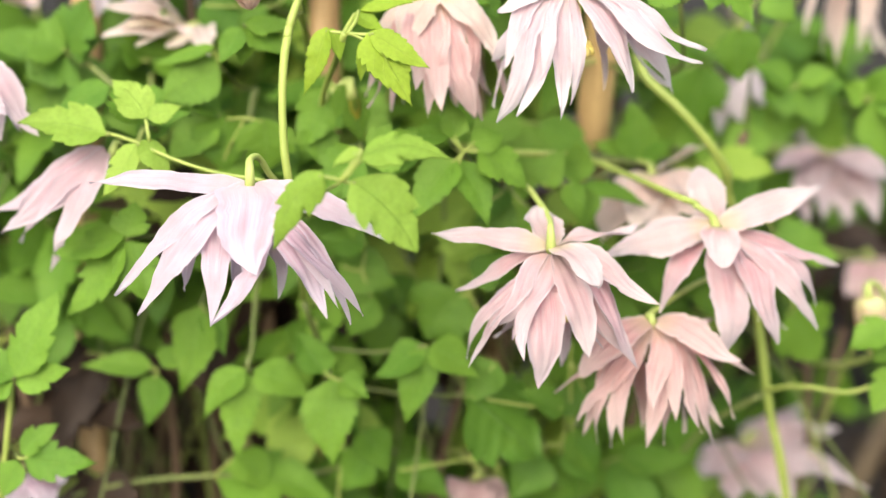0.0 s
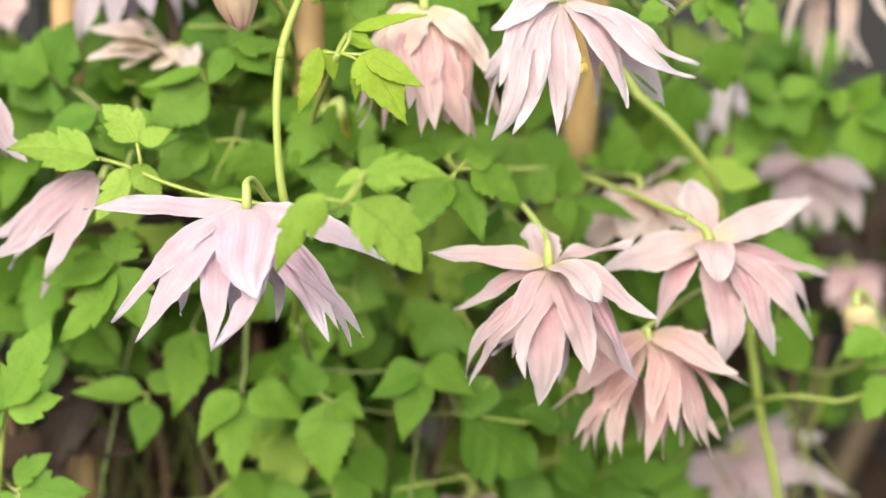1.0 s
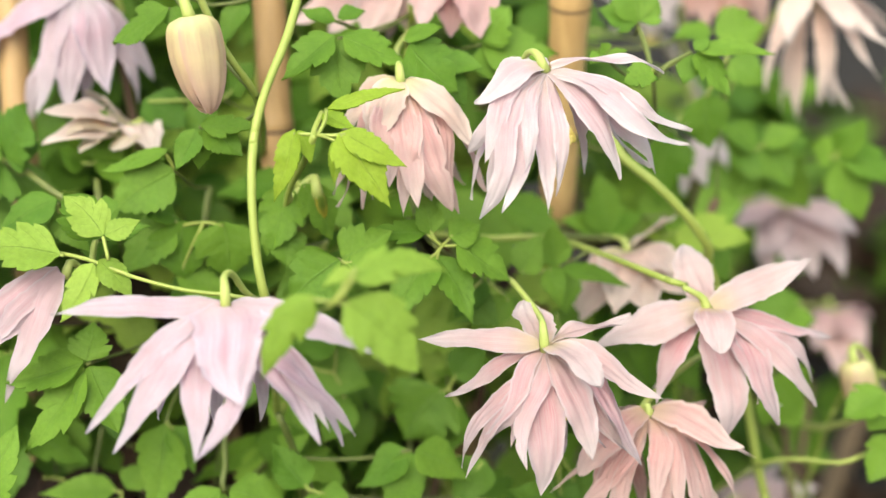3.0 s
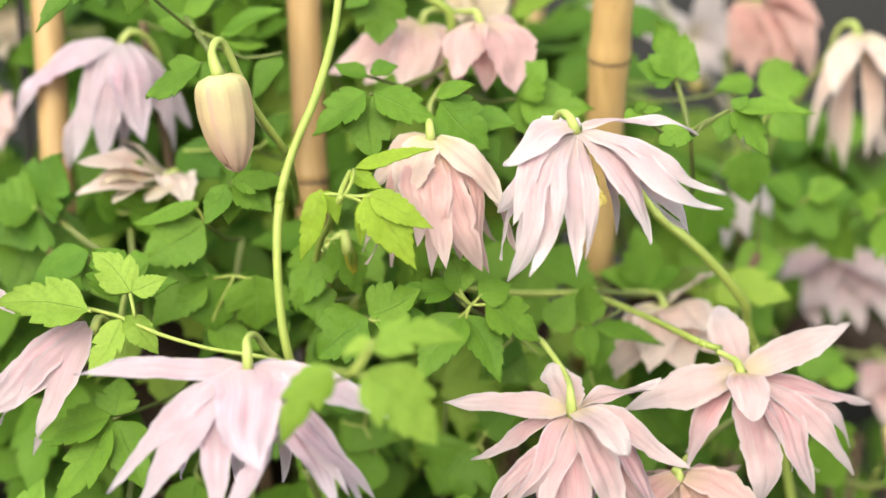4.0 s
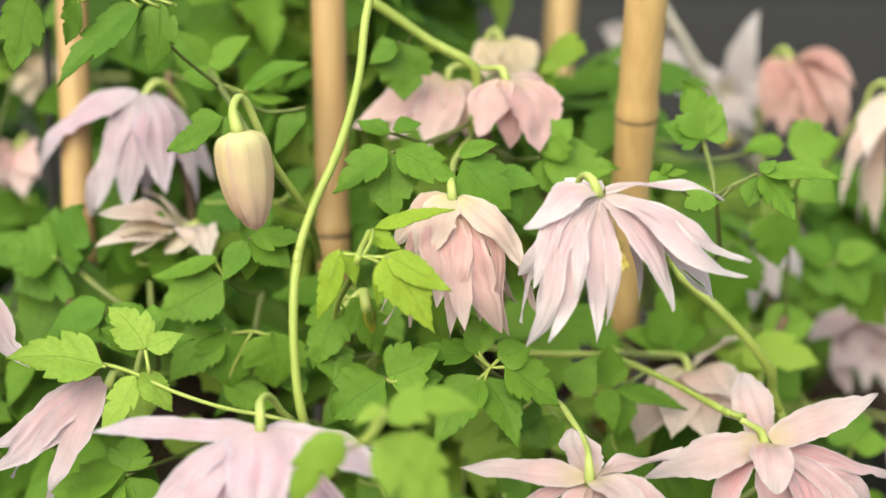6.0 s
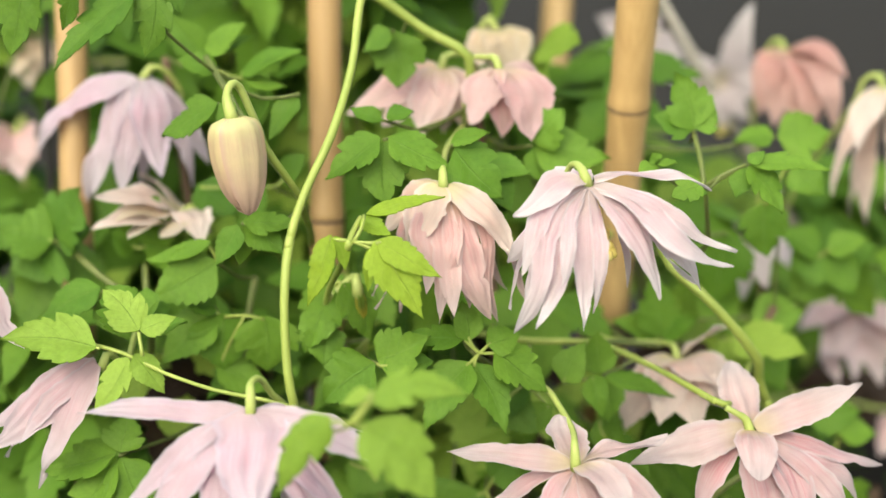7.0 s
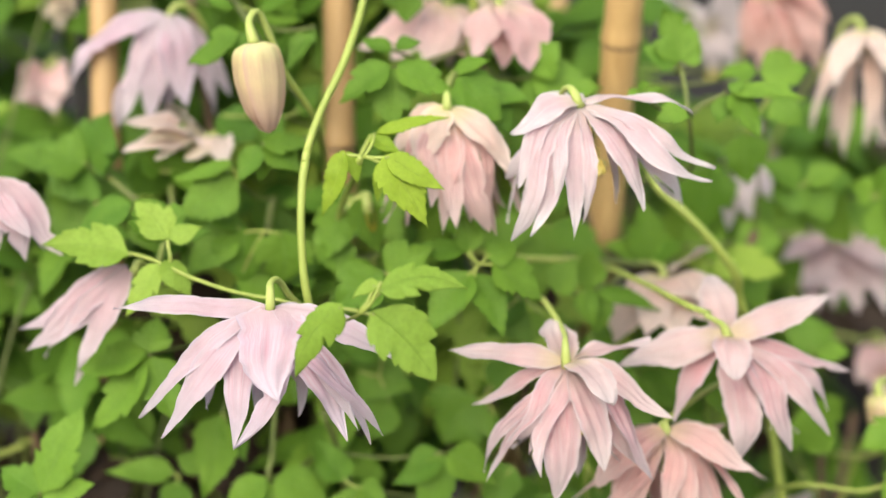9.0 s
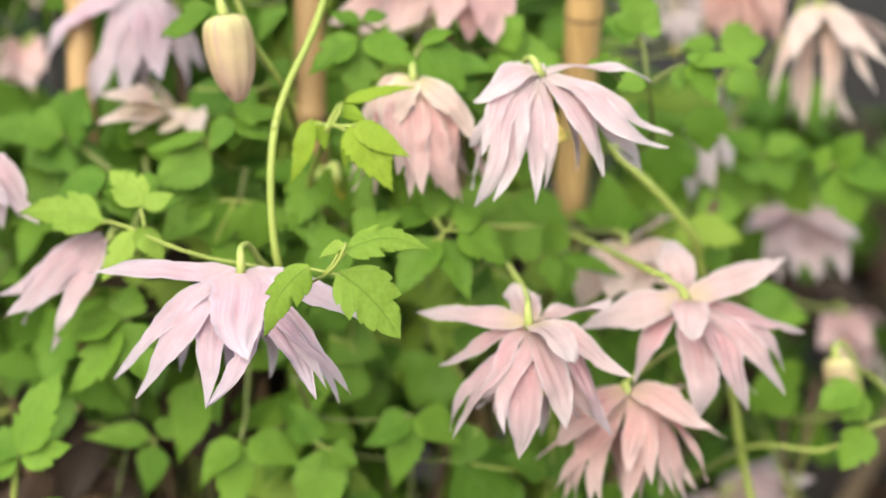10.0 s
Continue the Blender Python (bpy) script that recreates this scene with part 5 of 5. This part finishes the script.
leaf("mid", (-74.3, 44.0, 250.8), [(-0.4, 0.0, -1.6, -33, -72, 15.5, 9.6, 4, 4), (-1.5, 0.0, 0.6, -90, 2, 20.3, 8.4, 6, 4), (1.3, 0.0, 0.7, 124, 43, 9.8, 8.0, 0, 4)], ((-86.8, 63.4, 244.1), (-98.9, 66.8, 247.3)), 48)
leaf("deep", (11.9, 34.0, 249.5), [(0.6, -1.5, 0.5, 83, -38, 25.7, 28.2, -13, 1), (26.3, 0.6, -3.4, -80, 25, 14.4, 9.5, 5, 2), (7.6, 1.4, 9.4, -64, -50, 15.1, 11.9, 5, 2)], ((-7.6, 40.9, 247.0), (-27.1, 39.7, 250.4)), 49)
leaf("mid", (-101.3, 6.0, 259.8), [(0.3, 0.0, 0.3, 112, 64, 24.2, 13.3, -10, 1), (-0.3, 0.0, -0.0, -101, 34, 12.1, 10.4, 8, 1), (0.5, 0.0, -1.2, 81, 21, 14.4, 8.1, 12, 1), (-0.6, 0.0, -0.9, -79, -26, 11.6, 8.9, 0, 1)], ((-102.1, 11.0, 257.6), (-102.4, 8.0, 260.2)), 50)
leaf("mid", (-100.7, 4.0, 239.7), [(1.7, 0.0, 0.0, 81, 2, 19.1, 10.2, 10, 1), (0.9, 0.0, 0.9, 103, 41, 11.7, 6.5, 8, 1), (-0.3, 0.0, -0.9, -44, -65, 9.9, 7.8, 0, 0)], ((-103.4, 10.0, 238.5), (-104.8, 8.0, 241.9)), 51)
leaf("mid", (-74.8, 16.0, 293.8), [(-0.8, 0.0, 0.5, -96, -13, 20.2, 11.0, 10, 1), (0.5, 0.0, -0.6, 49, -58, 17.2, 11.8, -4, 1), (-0.6, 0.0, -0.9, -72, -48, 24.0, 12.6, 10, 1), (0.0, 0.0, 0.9, 160, 63, 9.4, 9.9, 6, 1)], ((-65.0, 44.0, 290.7), (-52.7, 60.0, 295.7)), 52)
leaf("mid", (-58.0, 40.0, 221.4), [(0.4, 1.4, -1.2, 81, -1, 34.0, 18.1, -10, 1), (6.6, -1.0, 7.7, 85, -53, 15.9, 12.2, -16, 2)], ((-58.2, 45.1, 217.8), (-58.4, 42.3, 220.2)), 53)
leaf("deep", (33.1, 44.0, 231.9), [(-40.8, -0.6, -8.0, 75, -20, 17.7, 12.4, -15, 2), (-0.5, 1.5, -2.3, -54, -49, 15.9, 14.0, -8, 2), (7.8, 0.6, 1.7, 88, -57, 15.6, 12.2, 9, 2)], ((30.2, 73.5, 228.3), (27.4, 94.9, 230.7)), 54)
leaf("deep", (-18.5, 50.0, 279.0), [(-6.4, 1.4, 1.4, 82, -17, 17.4, 14.7, 15, 2), (1.4, 0.2, 8.0, -86, 5, 14.0, 10.7, 8, 2), (3.2, 0.2, -6.4, -84, -60, 15.2, 12.2, 0, 2)], ((-25.1, 67.0, 276.9), (-31.8, 76.0, 280.8)), 55)
leaf("mid", (125.6, 40.0, 271.0), [(-1.0, -1.0, 0.7, -80, -25, 13.0, 11.6, 14, 1), (0.6, -1.3, -1.0, -81, -56, 10.4, 9.6, -13, 0), (3.4, 1.1, -12.2, -65, -54, 14.5, 11.0, -10, 1)], ((128.7, 44.0, 262.3), (130.3, 44.0, 258.1)), 56)
leaf("mid", (108.2, 84.0, 260.6), [(-0.8, -0.3, 0.8, 92, -55, 19.1, 22.9, 7, 1), (1.6, -0.5, 19.4, 93, -1, 12.2, 9.8, -5, 2)], ((114.9, 102.0, 246.3), (121.5, 111.9, 238.0)), 57)
leaf("deep", (11.3, 48.0, 274.1), [(-1.6, -0.2, 0.0, -80, -52, 16.9, 21.6, -19, 1), (3.2, -1.4, -4.0, -103, -65, 18.0, 13.0, 18, 2), (1.4, -1.0, 3.5, 71, 44, 13.0, 10.5, 14, 2)], ((12.2, 72.9, 272.7), (13.2, 89.8, 277.3)), 58)
leaf("mid", (31.3, 40.0, 306.2), [(-1.5, -0.8, 0.1, 98, 62, 11.9, 8.8, 2, 2), (5.9, 0.7, 1.6, 50, -68, 11.6, 7.3, -13, 2)], ((39.9, 48.0, 305.1), (48.6, 48.0, 310.0)), 59)
leaf("deep", (-18.6, 46.0, 315.1), [(-3.1, 1.5, -6.3, -83, -47, 17.5, 11.7, 8, 0), (-1.6, 1.3, -4.8, 86, -39, 16.5, 13.1, -5, 0), (-8.9, 1.0, -9.1, 81, -65, 13.0, 11.7, 3, 0)], ((-24.2, 48.9, 313.1), (-29.8, 43.7, 317.1)), 60)
leaf("deep", (19.6, 40.0, 304.6), [(-4.2, 0.4, -3.0, 60, -38, 12.0, 9.7, 16, 0), (1.4, 0.4, -0.1, -67, -39, 12.1, 9.7, 16, 0)], ((21.0, 52.0, 305.5), (22.4, 56.0, 312.3)), 61)
leaf("deep", (-46.5, 72.0, 349.2), [(-1.3, -1.4, 0.2, -90, -56, 14.5, 10.3, 5, 0), (2.9, 1.1, 1.3, 56, 45, 11.5, 8.7, 6, 0), (-19.8, 1.2, 0.1, 68, -31, 13.8, 12.2, 5, 0)], ((-39.5, 80.3, 345.0), (-32.6, 80.5, 346.9)), 62)
leaf("deep", (-26.8, 80.0, 319.5), [(-0.0, 1.0, 1.4, -66, 43, 13.0, 12.6, 16, 0), (3.1, 1.1, 1.3, 85, 34, 11.5, 14.4, 6, 0), (-1.2, 0.3, 12.7, 82, 54, 13.7, 12.6, 1, 0)], ((-29.5, 83.4, 317.8), (-32.3, 78.8, 322.1)), 63)
leaf("deep", (39.9, 46.0, 256.2), [(-0.0, -0.4, 6.6, -144, -84, 16.9, 13.6, -17, 2), (5.1, -0.0, -8.0, -87, -35, 14.9, 12.2, 2, 2), (0.9, -0.8, -19.5, 86, -57, 15.4, 12.2, -12, 2)], ((32.2, 72.5, 255.0), (24.5, 91.0, 259.8)), 64)
leaf("deep", (39.6, 50.0, 234.9), [(-0.4, 0.8, 9.8, 66, 10, 13.4, 12.4, 16, 2), (-1.4, -1.1, -6.4, 95, -74, 14.2, 12.4, 19, 2)], ((52.3, 70.7, 231.5), (65.1, 83.5, 234.1)), 65)
leaf("deep", (-30.9, 50.0, 259.1), [(-0.0, 0.0, 6.6, -89, -79, 16.9, 14.0, -20, 2), (3.2, 0.4, -16.6, 88, -49, 15.0, 12.4, 5, 2)], ((-31.2, 66.2, 254.6), (-31.5, 74.3, 256.0)), 66)
leaf("mid", (-17.5, 46.0, 230.9), [(-0.1, 0.7, 3.1, 57, -47, 14.9, 12.4, -19, 2), (1.7, -1.1, -2.9, -82, -56, 14.1, 12.4, -6, 2)], ((-18.5, 54.9, 222.8), (-19.5, 55.7, 220.7)), 67)
leaf("lime2", (-69.9, 10.0, 319.7), [(0.8, 0.0, 0.2, 75, -46, 11.2, 7.0, -10, 0), (-0.3, 0.0, -0.6, -70, -55, 15.3, 8.2, 10, 1)], (), 126)
leaf("lime2", (-67.8, 10.0, 325.2), [(-0.1, 0.0, 0.3, -115, 44, 13.3, 9.8, 8, 1), (0.4, 0.0, 0.3, 104, 22, 8.7, 5.6, 10, 0)], ((-67.2, 9.0, 322.8), (-66.6, 8.0, 320.2)), 127)
leaf("mid", (-61.1, 40.0, 271.0), [(-0.3, 0.0, -1.0, -40, -72, 25.0, 13.1, 4, 4), (1.2, 0.0, -1.6, 63, -62, 13.9, 7.7, -6, 4)], ((-60.3, 46.0, 273.5), (-58.5, 54.0, 276.3)), 152)

# ---- leaves deeper in the plant ----
rnd = random.Random(77)
kinds = []
for k in range(6):
    x = -120 + 45 * k
    # the lime2 kind is paler, to offset the shade on leaves farther back
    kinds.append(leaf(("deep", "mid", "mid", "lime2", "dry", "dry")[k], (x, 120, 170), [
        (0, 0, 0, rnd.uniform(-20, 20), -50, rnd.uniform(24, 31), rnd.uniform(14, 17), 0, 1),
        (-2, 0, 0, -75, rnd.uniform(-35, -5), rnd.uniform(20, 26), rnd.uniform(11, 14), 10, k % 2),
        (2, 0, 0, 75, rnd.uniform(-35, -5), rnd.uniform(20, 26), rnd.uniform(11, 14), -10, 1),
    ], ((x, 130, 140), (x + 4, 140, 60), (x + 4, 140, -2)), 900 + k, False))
flat = []
for kind in kinds:
    parts = [o for o in kind.children if o.name.startswith("leaflet") and "stalk" not in o.name]
    flat.append([(o.matrix_basis, o.data) for o in parts])


def foliage(name, places, label):
    """Leaves that nobody could count, in one mesh."""
    verts, faces, uvs, mats, used = [], [], [], [], [LEAF["deep"], LEAF["mid"], LEAF["dry"], LEAF["lime2"]]
    for k, m in places:
        for mb, me in flat[k]:
            base = len(verts)
            mm = m @ mb
            verts += [mm @ v.co for v in me.vertices]
            layer = me.uv_layers[0].data
            for p in me.polygons:
                faces.append([base + i for i in p.vertices])
                uvs += [tuple(layer[i].uv) for i in p.loop_indices]
                mats.append((0, 1, 1, 3, 2, 2)[k])
    me = bpy.data.meshes.new(name)
    me.from_pydata(verts, [], faces)
    me.uv_layers.new(name="map").data.foreach_set("uv", np.array(uvs, dtype=np.float32).ravel())
    me.polygons.foreach_set("material_index", np.array(mats, dtype=np.int32))
    me.polygons.foreach_set("use_smooth", np.ones(len(faces), dtype=bool))
    for m in used:
        me.materials.append(m)
    return tagged(new(name, me), label, "foliage", kind="stuff")


near, rest = [], []
for i in range(800):
    x, z = rnd.uniform(-175, 150), rnd.uniform(120, 440)
    if x > 78:
        y = rnd.uniform(190, 260)
    else:
        y = rnd.uniform(108, 160) if z > 322 else rnd.uniform(60, 135)
    turn = (rnd.uniform(-30, 30), rnd.uniform(-30, 30), rnd.uniform(-70, 70))
    # low on the left: only dried leaves, darkened to match the shaded hollow
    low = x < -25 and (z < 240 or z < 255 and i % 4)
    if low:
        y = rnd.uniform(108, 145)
    elif z < 265 and y < 100 and i % 2:
        continue
    if 30 < x < 64 and 285 < z < 350 and y < 118:
        continue
    if x < -104 and z > 345:
        continue
    if x > 55 and z > 340 or x > 15 and z > 385:
        continue
    # towards the left most copies are the darker deep kind
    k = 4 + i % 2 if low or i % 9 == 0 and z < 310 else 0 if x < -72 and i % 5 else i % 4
    (near if y < 112 and len(near) < 170 else rest).append((k, pose(x * MM, y * MM, z * MM, *turn)))
COVER = [(46.7, 92.0, 294.4), (46.3, 97.9, 276.4), (45.9, 103.9, 258.3), (45.6, 109.8, 240.3), (45.2, 115.8, 222.2), (44.9, 121.7, 204.2), (44.5, 127.7, 186.1), (44.1, 133.6, 168.1), (43.8, 139.6, 150.0), (-32.3, 67.2, 327.0), (-32.1, 66.0, 309.3), (-31.9, 64.8, 291.6), (-31.7, 63.6, 273.9), (-31.5, 62.3, 256.2), (-31.3, 61.1, 238.5), (-31.1, 59.9, 220.8), (-30.9, 58.7, 203.1), (-30.7, 57.5, 185.4), (-30.5, 56.3, 167.7), (-30.3, 55.1, 150.0), (-101.8, 69.9, 335.1), (-101.2, 67.0, 318.3), (-100.6, 64.1, 301.5), (-100.1, 61.2, 284.6), (-99.5, 58.3, 267.8), (-99.0, 55.4, 251.0), (-98.4, 52.5, 234.1), (-97.9, 49.6, 217.3), (-97.3, 46.8, 200.5), (-96.8, 43.9, 183.7), (-96.2, 41.0, 166.8), (-95.7, 38.1, 150.0)]
for x, y, z in COVER:
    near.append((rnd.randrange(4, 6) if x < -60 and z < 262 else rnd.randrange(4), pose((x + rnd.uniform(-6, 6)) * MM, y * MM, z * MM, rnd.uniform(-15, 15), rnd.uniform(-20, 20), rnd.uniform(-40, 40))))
for i in range(260):
    x, z = rnd.uniform(-215, 45), rnd.uniform(215, 450)
    if x > 5 and z > 325 or x < -40 and z < 275 and i % 3:
        continue
    # far left again mostly the deep kind, elsewhere the lighter greens
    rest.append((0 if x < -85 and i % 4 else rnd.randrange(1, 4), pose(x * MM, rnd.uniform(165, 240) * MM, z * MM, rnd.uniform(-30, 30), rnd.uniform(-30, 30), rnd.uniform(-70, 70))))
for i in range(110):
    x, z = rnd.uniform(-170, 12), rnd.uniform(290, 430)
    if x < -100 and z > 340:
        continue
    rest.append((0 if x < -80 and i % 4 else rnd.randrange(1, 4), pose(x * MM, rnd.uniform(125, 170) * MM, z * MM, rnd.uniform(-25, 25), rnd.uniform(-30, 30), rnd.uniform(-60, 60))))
for k, m in near:
    copy_thing(kinds[k], m)
foliage("inner_foliage", rest, "mass of green and a few dried clematis leaves deep in the plant")

# ---- neighbouring plants on the bed, far out of focus ----
beds = []
for cx, cy in ((300, 520), (450, 640), (330, 800), (570, 860), (470, 1040), (690, 700), (700, 1100), (250, 1000)):
    for i in range(75):
        x, y, z = cx + rnd.gauss(0, 70), cy + rnd.gauss(0, 70), rnd.uniform(60, 330)
        if z > 370 - (y + 300) * 0.10 or y < 400 or x < 90 + y * 0.13:
            continue
        beds.append((rnd.choice((0, 0, 0, 4, 4, 5)), pose(x * MM, y * MM, z * MM, rnd.uniform(-40, 40), rnd.uniform(-40, 40), rnd.uniform(-180, 180)) @ Matrix.Scale(1.7, 4)))
foliage("neighbour_plants", beds, "blurred green and brown foliage of potted plants farther back on the bed")

# ---- old woody shoots in the shade low in the plant ----
for i in range(16):
    x, y = rnd.uniform(-125, -30), rnd.uniform(75, 120)
    pts = [(x + rnd.uniform(-10, 10), y + rnd.uniform(-8, 8), z) for z in (-2, 70, 140, 200, rnd.uniform(235, 275))]
    stem(pts, rnd.uniform(1.0, 2.2), "brown woody old clematis vine inside the plant", WOODY)
